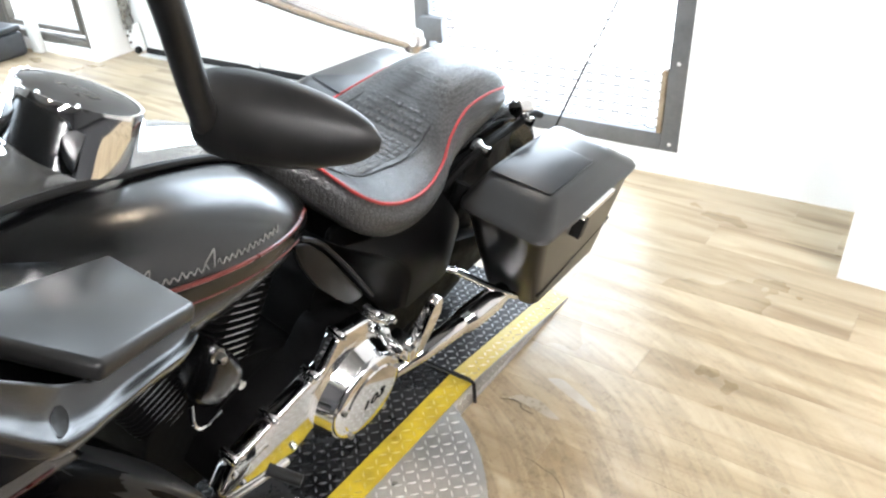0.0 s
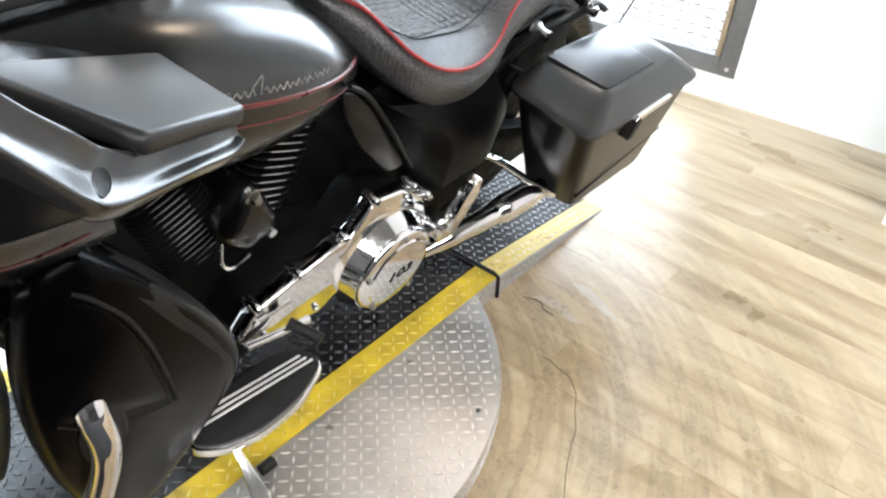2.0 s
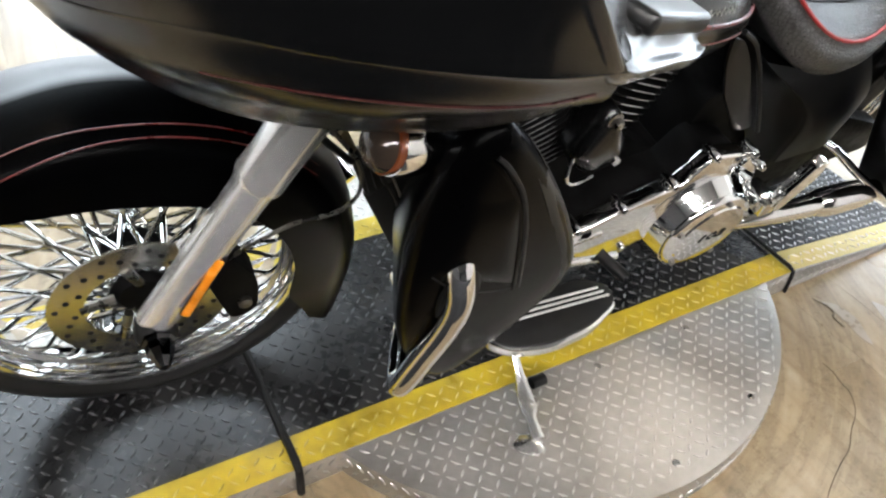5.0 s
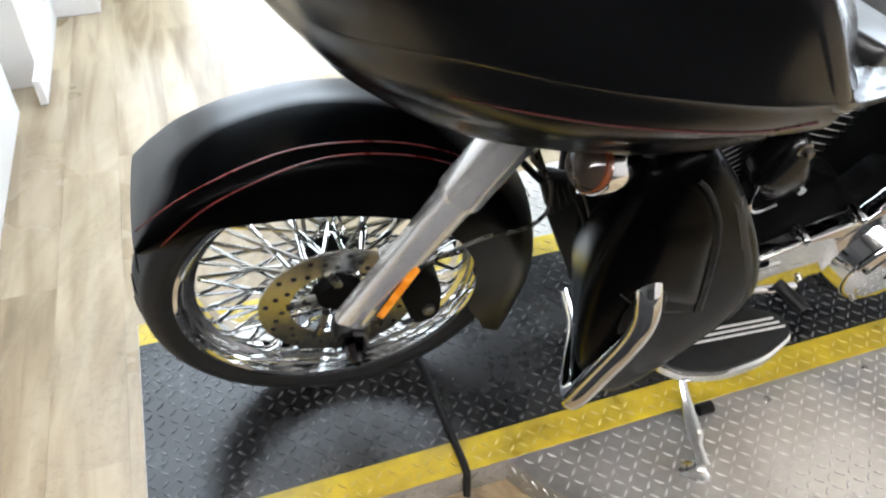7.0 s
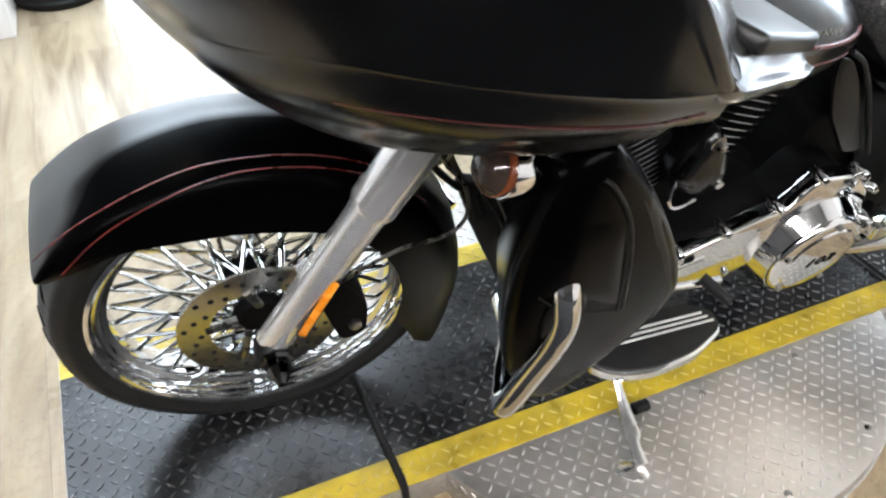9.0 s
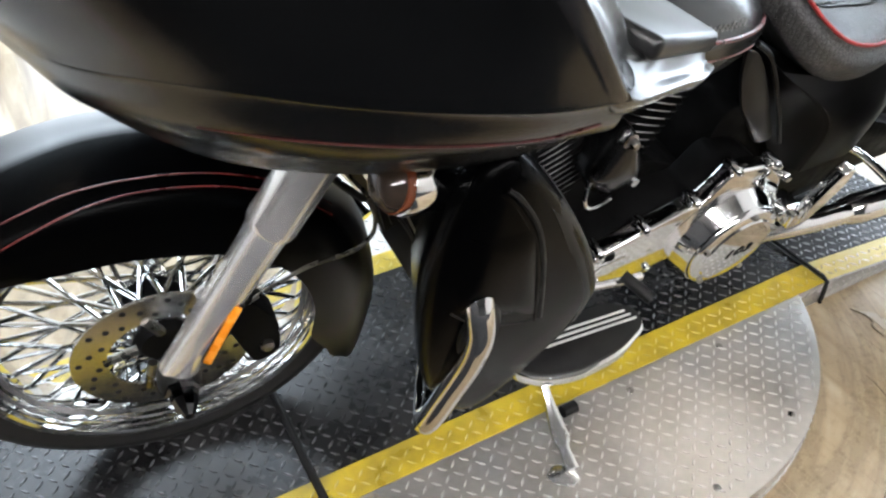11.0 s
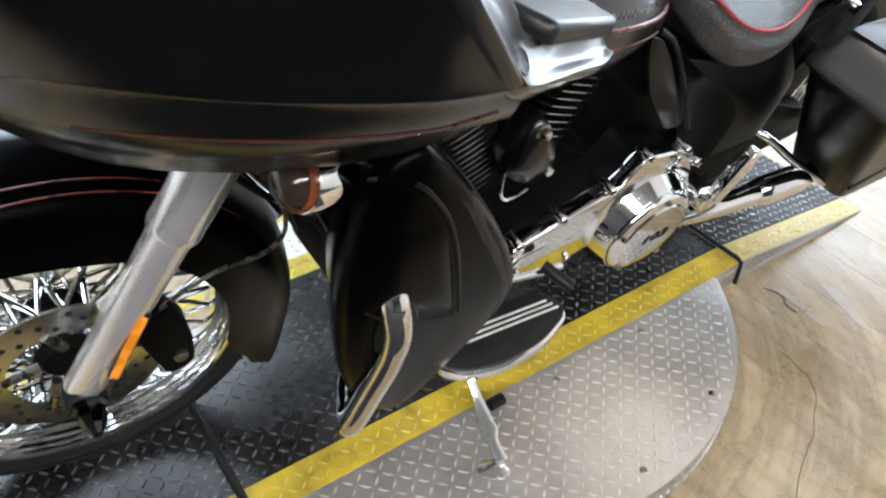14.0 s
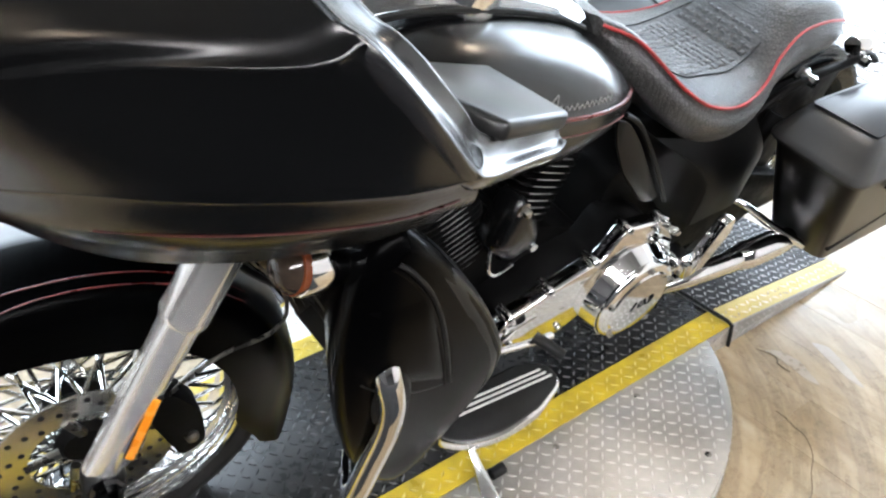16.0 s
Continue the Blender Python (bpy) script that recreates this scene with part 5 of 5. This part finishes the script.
part("transmission", slab(rounded([(-0.46, 0.20), (-0.10, 0.22), (-0.08, 0.52), (-0.40, 0.56)], 0.03), -0.13, 0.13, 0.015), M_ENGINE, bike)


def cylinder(base, top, edge_r):
    a, c = Vector((base[0], 0, base[1])), Vector((top[0], 0, top[1]))
    d = c - a
    up, across = d.normalized(), Vector((0, 1, 0))
    fore = across.cross(up)
    q = Matrix(((fore.x, 0, up.x, 0), (fore.y, 1, up.y, 0), (fore.z, 0, up.z, 0), (0, 0, 0, 1)))
    barrel = part("cylinder", tube([a, c], 0.062, 24, 1), M_ENGINE, bike, "black finned cylinder")
    n = 15
    for k in range(n):
        m_ = Matrix.Translation(a + d * (0.12 + 0.66 * k / (n - 1))) @ q
        o = rounded([(-0.067, -0.119), (0.067, -0.119), (0.067, 0.119), (-0.067, 0.119)], 0.03, 4)
        f = slab(o, -0.0018, 0.0018, 0.0006, axis=2, seg=1)
        bmesh.ops.transform(f, matrix=m_, verts=f.verts)
        part("fin", f, M_ENGINE, barrel)
        e = tube([(-0.066, -0.092, 0), (-0.060, -0.106, 0), (-0.045, -0.116, 0), (0.0, -0.1195, 0), (0.045, -0.116, 0), (0.060, -0.106, 0), (0.066, -0.092, 0)], edge_r, 6, 3)
        bmesh.ops.transform(e, matrix=m_, verts=e.verts)
        part("fin_edge", e, M_FINEDGE, barrel, "machined fin edge with shade in its colour")
    hd = slab(rounded([(-0.09, -0.10), (0.09, -0.10), (0.09, 0.10), (-0.09, 0.10)], 0.03, 4), 0, 0.07, 0.012, axis=2)
    bmesh.ops.transform(hd, matrix=Matrix.Translation(a + d * 0.86) @ q, verts=hd.verts)
    part("rocker_box", hd, M_ENGINE, bike)


# front fin edges drawn thinner to look dimmer behind the fairing
cylinder((-0.71, 0.42), (-0.83, 0.72), 0.0010)
cylinder((-0.64, 0.42), (-0.52, 0.72), 0.0016)
HO = [(-0.733, 0.535), (-0.728, 0.565), (-0.702, 0.622), (-0.684, 0.642), (-0.664, 0.628), (-0.636, 0.575), (-0.622, 0.545), (-0.624, 0.505), (-0.669, 0.500), (-0.690, 0.488), (-0.715, 0.510)]
HC = Vector((-0.672, 0.558))
horn_rings = []
for v, k in ((-0.125, 0.93), (-0.150, 1.0), (-0.165, 0.97), (-0.177, 0.88), (-0.185, 0.70), (-0.190, 0.42), (-0.191, 0.12)):
    horn_rings.append([(HC.x + (x - HC.x) * k, v, HC.y + (h - HC.y) * k) for x, h in rounded(HO, 0.014)])
horn = part("horn_cover", sheet(bmesh.new(), horn_rings, True, True), M_HORN, bike, "black domed horn cover")
part("bolt", lathe([(0, 0.012), (0.007, 0.012), (0.009, 0.008), (0.009, 0.0), (0.014, -0.002)], Matrix.Translation((-0.684, -0.184, 0.622)) @ Matrix.Rotation(radians(90), 4, "X"), 16), M_STEEL, horn)
part("horn_bracket", tube([(-0.745, -0.185, 0.56), (-0.75, -0.195, 0.525), (-0.735, -0.20, 0.51), (-0.70, -0.20, 0.52)], 0.0035, 8), M_CHROME, horn)
part("bolt", lathe([(0, 0.006), (0.008, 0.006), (0.010, 0.0)], Matrix.Translation((-0.645, -0.186, 0.525)) @ Matrix.Rotation(radians(90), 4, "X"), 12), M_CHROME, horn)

PO = [(-0.735, 0.335), (-0.702, 0.388), (-0.65, 0.402), (-0.608, 0.414), (-0.515, 0.437), (-0.478, 0.438), (-0.462, 0.455), (-0.432, 0.502), (-0.34, 0.485), (-0.275, 0.43), (-0.238, 0.34), (-0.255, 0.23), (-0.34, 0.195), (-0.43, 0.22), (-0.47, 0.30), (-0.505, 0.285), (-0.535, 0.262), (-0.66, 0.298), (-0.722, 0.312)]
prim = part("primary_cover", slab(rounded(PO, 0.018), -0.225, -0.19, 0.010, seg=3), M_CHROME, bike, "polished chrome primary cover")
part("inner_primary", slab(rounded([(-0.47 + (x + 0.47) * 0.97, 0.33 + (h - 0.33) * 0.95) for x, h in PO], 0.03), -0.192, -0.12, 0.004), M_ENGINE, bike, "black inner primary case")
DM = Matrix.Translation((-0.375, -0.225, 0.314)) @ Matrix.Rotation(radians(90), 4, "X")
part("clutch_housing", lathe([(0.122, -0.004), (0.119, 0.002), (0.107, 0.026), (0.104, 0.032), (0.09, 0.032)], DM, 64), M_CHROME, prim)
derby = part("derby_cover", lathe([(0.102, 0.02), (0.102, 0.034), (0.100, 0.040), (0.095, 0.044), (0.086, 0.046), (0.081, 0.0465), (0.078, 0.050), (0.05, 0.0525), (0, 0.0535)], DM, 64), M_CHROME, prim, "round chrome clutch cover")
for k in range(5):
    a = 2 * math.pi * k / 5 + 0.3
    part("screw", lathe([(0, 0.0515), (0.006, 0.0515), (0.007, 0.045)], DM @ Matrix.Translation((0.0905 * math.cos(a), 0.0905 * math.sin(a), 0)), 12), M_STEEL, derby)
fc = bpy.data.curves.new("number", "FONT")
fc.body, fc.size, fc.extrude, fc.shear, fc.align_x, fc.align_y = "103", 0.042, 0.001, 0.25, "CENTER", "CENTER"
fo = bpy.data.objects.new("number", fc)
nm = bpy.data.meshes.new_from_object(fo)
bpy.data.objects.remove(fo)
nb = bmesh.new()
nb.from_mesh(nm)
bmesh.ops.transform(nb, matrix=DM @ Matrix.Translation((0, 0, 0.0535)) @ Matrix.Diagonal((1.15, 0.75, 1, 1)), verts=nb.verts)
part("number", nb, M_ENGINE, derby, "black raised number", smooth=False)
for x, h in ((-0.70, 0.365), (-0.55, 0.29), (-0.34, 0.468), (-0.68, 0.315)):
    part("screw", lathe([(0, 0.008), (0.006, 0.008), (0.008, 0.004), (0.008, -0.004)], Matrix.Translation((x, -0.222, h)) @ Matrix.Rotation(radians(90), 4, "X"), 12), M_CHROME, prim)

for x, h in ((-0.695, 0.396), (-0.603, 0.420), (-0.497, 0.446), (-0.428, 0.500), (-0.318, 0.478), (-0.262, 0.425)):
    boss = part("bolt_boss", lathe([(0, 0.016), (0.0075, 0.016), (0.0095, 0.013), (0.010, -0.02)], Matrix.Translation((x, -0.212, h)) @ Matrix.Rotation(radians(90), 4, "X"), 16), M_CHROME, prim)
    part("cap_screw", lathe([(0, 0.018), (0.003, 0.018), (0.0035, 0.021), (0.006, 0.021), (0.0065, 0.014)], Matrix.Translation((x, -0.212, h)) @ Matrix.Rotation(radians(90), 4, "X"), 14), M_CHROME, boss)

# shifter, footboard, stand
part("shift_lever", tube([(-0.73, -0.24, 0.335), (-0.66, -0.25, 0.33), (-0.60, -0.255, 0.325)], 0.008, 10), M_CHROME, bike)
part("shift_peg", tube([(-0.645, -0.25, 0.345), (-0.62, -0.31, 0.335)], 0.0115, 14, 1), M_RUBBER, bike, "black rubber shift peg")
FO = rounded([(-0.90, -0.30), (-0.80, -0.245), (-0.66, -0.245), (-0.612, -0.283), (-0.617, -0.325), (-0.694, -0.355), (-0.789, -0.360), (-0.86, -0.34)], 0.03, 5)
for s in (1, -1):
    o = [(x, v * s) for x, v in FO]
    board = part("footboard", slab(o, 0.245, 0.268, 0.005, axis=2), M_CHROME, bike, "black rubber footboard with a chrome edge")
    i = [(-0.76 + (x + 0.76) * 0.96, (-0.30 + (v + 0.30) * 0.88) * s) for x, v in FO]
    part("rubber_pad", slab(i, 0.266, 0.278, 0.004, axis=2), M_RUBBER, board)
    for k in range(3):
        part("inlay_strip", tube([(-0.855, (-0.267 - 0.0105 * k) * s, 0.2785), (-0.642 + 0.006 * k, (-0.284 - 0.0105 * k) * s, 0.2785)], 0.0026, 6, 1), M_FIN, board, "bright inlay strip")
def bar_section(c, wx, wv, th):
    return [(c[0] + a * wx, c[1] + a * wv, c[2] + b * th) for a, b in ((-1, -0.6), (-0.7, -1), (0.7, -1), (1, -0.6), (1, 0.6), (0.7, 1), (-0.7, 1), (-1, 0.6))]


st = [bar_section(*r) for r in (((-0.80, -0.23, 0.215), 0.007, 0, 0.007), ((-0.797, -0.28, 0.165), 0.006, 0, 0.007), ((-0.800, -0.33, 0.136), 0.0085, -0.001, 0.006), ((-0.808, -0.375, 0.122), 0.0145, -0.003, 0.005),
                               ((-0.813, -0.402, 0.119), 0.0155, -0.003, 0.005), ((-0.818, -0.418, 0.117), 0.010, -0.002, 0.005), ((-0.824, -0.455, 0.113), 0.0125, -0.002, 0.005))]
stand = part("side_stand", loft(st, 4, 2), M_STAND, bike, "flat chrome side stand, folded out")
part("stand_foot", slab(rounded([(-0.873, -0.444), (-0.85, -0.432), (-0.822, -0.444), (-0.818, -0.478), (-0.842, -0.482), (-0.868, -0.462)], 0.006), 0.100, 0.110, 0.003, axis=2), M_STAND, bike)
part("stand_stop", lathe([(0, 0.02), (0.012, 0.02), (0.012, -0.01)], Matrix.Translation((-0.77, -0.355, 0.118)) @ Matrix.Rotation(radians(90), 4, "Y"), 16), M_RUBBER, bike)

# passenger board, mufflers, guard rail
part("passenger_board", slab(rounded([(-0.265, 0.375), (-0.245, 0.37), (-0.195, 0.455), (-0.20, 0.50), (-0.225, 0.495), (-0.26, 0.42)], 0.012), -0.30, -0.275, 0.008, seg=3), M_CHROME, bike, "folded-up chrome passenger board")
part("board_hinge", box(-0.275, -0.235, -0.29, -0.22, 0.345, 0.385, 0.006), M_CHROME, bike)
for s in (1, -1):
    part("exhaust_shield", tube([(-0.24, -0.235 * s, 0.250), (-0.16, -0.25 * s, 0.262), (-0.06, -0.268 * s, 0.276), (-0.03, -0.272 * s, 0.28)], [0.014, 0.022, 0.025, 0.022], 16), M_CHROME, bike, "chrome exhaust shield")
    part("muffler", tube([(-0.05, -0.262 * s, 0.270), (0.0, -0.274 * s, 0.278), (0.07, -0.288 * s, 0.294), (0.12, -0.298 * s, 0.306)], [0.024, 0.034, 0.032, 0.022], 20), M_CHROME, bike, "chrome muffler")
    part("bag_guard", tube([(0.0, -0.15 * s, 0.37), (0.03, -0.205 * s, 0.362), (0.065, -0.26 * s, 0.335), (0.10, -0.31 * s, 0.315), (0.125, -0.33 * s, 0.30)], 0.0095, 10), M_CHROME, bike)
    part("frame_tube", tube([(-0.98, -0.06 * s, 0.85), (-0.90, -0.13 * s, 0.5), (-0.84, -0.14 * s, 0.2), (-0.6, -0.14 * s, 0.16), (-0.1, -0.14 * s, 0.18), (0.05, -0.14 * s, 0.4), (0.1, -0.12 * s, 0.58)], 0.016, 10), M_ENGINE, bike)
for s in (1, -1):
    part("swingarm", slab(rounded([(-0.22, 0.24), (0.26, 0.255), (0.30, 0.30), (0.24, 0.345), (-0.05, 0.46), (-0.20, 0.46)], 0.02), -0.165 * s, -0.115 * s, 0.008), M_ENGINE, bike, "black swingarm")
    # black filler added where the space beside the wheel is dark
    part("dark_filler", slab(rounded([(-0.38, 0.42), (0.08, 0.40), (0.30, 0.46), (0.34, 0.62), (-0.05, 0.62), (-0.36, 0.66)], 0.02), -0.125 * s, -0.112 * s, 0.004), M_ENGINE, bike, "black filler panel for the dark beside the rear wheel")
part("steering_head", tube([(-1.22, 0, 0.70), (-1.08, 0, 0.98)], 0.06, 20, 1), M_ENGINE, bike)

# handlebar end, clutch lever and mirror
part("mirror_stalk", tube([(-0.98, -0.47, 1.44), (-0.945, -0.46, 1.36), (-0.90, -0.43, 1.26), (-0.86, -0.40, 1.19)], 0.011, 12), M_GRIP, bike)
mr = []
for k, hw, hh, dz in ((0.0, 0.006, 0.014, 0.012), (0.05, 0.022, 0.036, 0.010), (0.2, 0.03, 0.044, 0.006), (0.4, 0.031, 0.044, 0.002), (0.6, 0.029, 0.039, -0.002), (0.78, 0.024, 0.030, -0.005), (0.92, 0.016, 0.019, -0.008), (1.0, 0.004, 0.006, -0.010)):
    c = Vector((-0.875, -0.392, 1.212)).lerp(Vector((-0.798, -0.525, 1.226)), k) + Vector((0, 0, dz))
    u, w = Vector((0.84, 0.54, 0)), Vector((0.15, 0, 1))
    mr.append([c + u * (hw * math.cos(a)) + w * (0.82 * hh * math.sin(a) + 0.005) for a in np.linspace(0, 2 * math.pi, 8, endpoint=False)])
part("mirror", loft([[tuple(p) for p in r] for r in mr], 4, 4), M_GRIP, bike, "black teardrop mirror housing")
lv = part("clutch_lever", tube([(-0.80, -0.33, 1.30), (-0.68, -0.36, 1.24), (-0.56, -0.375, 1.185)], [0.009, 0.008, 0.007], 10), M_ALLOY, bike, "polished clutch lever with a ball end")
part("ball_end", lathe([(0, -0.014), (0.009, -0.011), (0.014, 0), (0.009, 0.011), (0, 0.014)], Matrix.Translation((-0.54, -0.372, 1.179)), 20), M_ALLOY, lv)

# ---- doors, windows and furniture of the room ----
door = empty("door_1", "dark metal door with an expanded mesh guard, daylight behind", "door", ROOM, kind="structure")
for y0, y1, z0, z1 in ((0.02, 0.09, 0.10, 2.3), (1.13, 1.20, 0.10, 2.3), (0.09, 1.13, 0.10, 0.17), (0.09, 1.13, 2.2, 2.3)):
    part("door_frame", box(0.0, 0.07, y0, y1, z0, z1, 0.004), M_GREYFRAME, door)
part("edge_strip", box(-0.006, 0.03, 0.092, 0.112, 0.172, 0.42, 0.003), M_TAN, door, "rust-stained tan edge strip")
for y, z in ((0.055, 0.13), (0.055, 0.45), (1.165, 0.13)):
    part("bolt", lathe([(0, 0.006), (0.006, 0.005), (0.008, 0.0)], Matrix.Translation((0.0, y, z)) @ Matrix.Rotation(radians(-90), 4, "Y"), 12), M_FIN, door)
b = bmesh.new()
for i in range(58):
    for j in range(2):
        y = 0.09
        z = 0.17 + i * 0.036
        n = 18
        pts = [(0.035, 0.09 + k * 1.04 / n, z + (0.018 if (k + j) % 2 else 0.0)) for k in range(n + 1)]
        tube(pts, 0.0025, 3, 1, b, cap=False)
mesh = part("mesh_guard", b, M_GREYFRAME, door, "expanded metal mesh")
mesh["kind"] = "stuff"
part("latch_box", box(-0.03, 0.02, 1.05, 1.16, 0.42, 0.52, 0.004), M_GREYFRAME, door)
sec = empty("door_2", "white sectional overhead door, shut, with a black rubber seal", "overhead door", ROOM, kind="structure")
for k in range(4):
    part("panel", box(0.25, 0.30, 1.42, 3.46, 0.04 + 0.62 * k, 0.652 + 0.62 * k, 0.006), M_DOORWHITE, sec)
part("rubber_seal", box(0.245, 0.305, 1.42, 3.34, 0.006, 0.04, 0.004), M_RUBBER, sec)
part("threshold", box(0.20, 0.255, 1.42, 3.36, 0.0, 0.005, 0.001), M_FIN, sec, "bright metal threshold strip")
part("door_track", box(0.19, 0.24, 3.39, 3.425, 0.155, 2.5, 0.004), M_STEEL, sec, "galvanised door track")
part("bottom_bracket", slab(rounded([(3.325, 0.03), (3.40, 0.02), (3.455, 0.03), (3.455, 0.13), (3.40, 0.18), (3.345, 0.19)], 0.01), 0.225, 0.245, 0.003, axis=0), M_DOORWHITE, sec, "pale steel corner bracket")
for y, z in ((3.44, 0.11), (3.43, 0.07), (3.41, 0.14), (3.39, 0.03), (3.35, 0.025)):
    part("bolt", lathe([(0, 0.012), (0.007, 0.011), (0.009, 0.0)], Matrix.Translation((0.224, y, z)) @ Matrix.Rotation(radians(-90), 4, "Y"), 12), M_STEEL, sec)
part("roller", lathe([(0, 0.03), (0.018, 0.028), (0.022, 0.015), (0.018, 0.0)], Matrix.Translation((0.222, 3.36, 0.035)) @ Matrix.Rotation(radians(-90), 4, "Y"), 16), M_RUBBER, sec)
part("pull_clip", box(0.225, 0.25, 2.40, 2.46, 0.045, 0.085, 0.004), M_FIN, sec)
win = empty("window_1", "window with a dark bronze frame, bright daylight behind", "window", ROOM, kind="structure")
for y0, y1, z0, z1 in ((3.53, 3.57, 0.07, 2.2), (4.40, 4.47, 0.07, 2.2), (5.4, 5.5, 0.07, 2.2), (3.57, 4.40, 0.075, 0.115), (4.47, 5.4, 0.075, 0.115), (3.57, 5.4, 2.12, 2.2)):
    part("window_frame", box(0.02, 0.10, y0, y1, z0, z1, 0.004), M_FRAME, win)
for y0, y1, z0, z1 in ((3.612, 3.64, 0.138, 2.1), (4.335, 4.37, 0.138, 2.1), (3.64, 4.335, 0.138, 0.168)):
    part("sash", box(0.04, 0.085, y0, y1, z0, z1, 0.003), M_FRAME, win)
bollard = part("white_post", box(-0.03, 0.012, 3.99, 4.075, 0.0, 0.34, 0.006), M_DOORWHITE)
bollard.matrix_world = ROOM
tagged(bollard, "short white post standing before the window", "post")
bin_ = empty("storage_case", "dark grey plastic case on the floor by the window", "case", ROOM)
part("body", box(-0.30, -0.06, 4.05, 4.40, 0.0, 0.15, 0.03), M_BIN, bin_)
part("lid", box(-0.295, -0.065, 4.055, 4.395, 0.152, 0.19, 0.018), M_BIN, bin_)
for y in (4.12, 4.20, 4.28):
    part("rib", box(-0.062, -0.050, y, y + 0.014, 0.02, 0.14, 0.004), M_BIN, bin_)

cab = empty("cabinet", "white panelled counter standing on the floor", "cabinet", ID)
part("body", box(-3.3, -2.12, 0.2, 1.77, FLOOR, 0.95, 0.004), M_CAB, cab)
wall_piece("wall_inner", -3.3, -2.06, 1.95, 4.2, FLOOR, 1.5, ID, "white inner wall behind the counters")
bb = part("baseboard", box(-2.06, -2.035, 1.80, 2.52, FLOOR, FLOOR + 0.09, 0.003), M_CAB)
tagged(bb, "white painted baseboard", "baseboard", kind="structure")
pil = empty("display_pedestal", "white display pedestal box on the floor", "pedestal", ID)
part("body", box(-2.6, -1.87, 2.53, 3.2, FLOOR, 0.9, 0.004), M_CAB, pil)
tub = part("round_tub", lathe([(0, 0), (0.17, 0), (0.18, 0.02), (0.185, 0.03), (0.175, 0.04), (0.19, 0.35), (0.18, 0.35), (0.16, 0.05), (0, 0.05)], Matrix.Translation((-1.70, 2.92, FLOOR)), 40), M_RUBBER)
tagged(tub, "black round plastic tub on the floor", "tub")

# ---- floor ----
base = part("floor", box(-6.4, 2.4, -8.2, 5.7, FLOOR - 0.1, FLOOR - 0.004, 0), M_SUBFLOOR, smooth=False)
tagged(base, "light oak vinyl plank floor, scuffed round the turntable", "floor", kind="structure")
for pts in ([(0.052, -0.054), (0.064, -0.086), (0.058, -0.105), (0.051, -0.12), (0.046, -0.14), (0.042, -0.153)],
            [(-0.092, -0.208), (-0.093, -0.236), (-0.104, -0.262), (-0.101, -0.291), (-0.128, -0.321), (-0.16, -0.343), (-0.186, -0.357), (-0.23, -0.386), (-0.266, -0.404), (-0.337, -0.434), (-0.40, -0.462), (-0.48, -0.485)]):
    jag = random.Random(3)
    line_ = [(x + jag.uniform(-0.004, 0.004), y + jag.uniform(-0.004, 0.004), FLOOR + 0.0008) for x, y in pts]
    n = len(line_)
    tear = part("floor_tear", tube(line_, [0.0006] + [0.0022 if len(pts) < 8 else 0.0011] * (n - 2) + [0.0005], 6, 5), M_CRACK, base, "dark torn edge in the vinyl")
SCUFFS = [[(0.059, -0.066), (0.091, -0.089), (0.099, -0.143), (0.062, -0.224), (0.053, -0.195), (0.062, -0.14), (0.069, -0.097)], [(0.183, -0.116), (0.203, -0.154), (0.17, -0.23), (0.136, -0.29), (0.133, -0.252), (0.16, -0.175)]]
for pts in SCUFFS:
    part("worn_patch", slab(rounded(pts, 0.012), FLOOR, FLOOR + 0.0006, 0, axis=2), M_SCUFF, base, "pale worn patch in the vinyl", smooth=False)
# unseen dark sheet added so the bike's paint mirrors dark ground
carpet = part("carpet", slab([(-6.2, -8.0), (1.07, -8.0), (1.07, -1.75), (-0.62, -1.75), (-0.85, -0.48), (-1.22, -0.30), (-1.32, -0.08), (-2.6, -0.08), (-6.2, -0.08)], FLOOR + 0.001, FLOOR + 0.008, 0.002, axis=2), M_DARKGROUND)
tagged(carpet, "unseen dark ground sheet added to darken reflections in the paint", "carpet", kind="structure")
PW, PL = 0.152, 1.22


def plank_mesh(w, l):
    b = box(0.0002, w - 0.0002, 0.0002, l - 0.0002, -0.004, 0, 0.0003)
    me = bpy.data.meshes.new("plank")
    b.to_mesh(me)
    b.free()
    me.materials.append(M_PLANK)
    return me


PLANK = plank_mesh(PW, PL)
rnd = random.Random(7)
rest = bmesh.new()
for i in range(-42, 16):
    shift = rnd.random() * PL
    for j in range(-7, 6):
        x, y = i * PW, j * PL + shift - 0.6
        if y + PL > 5.6 or x > 2.2:
            continue
        if -2.3 < x < 1.6 and -1.3 < y + PL * 0.5 < 4.6:
            ob = new("plank", PLANK)
            ob.parent = base
            ob.location = (x, y, FLOOR)
        else:
            box(x + 0.0006, x + PW - 0.0006, y, y + PL - 0.001, FLOOR - 0.004, FLOOR, 0, rest)
far = part("far_planks", rest, M_PLANK, base, smooth=False)
far["kind"] = "stuff"
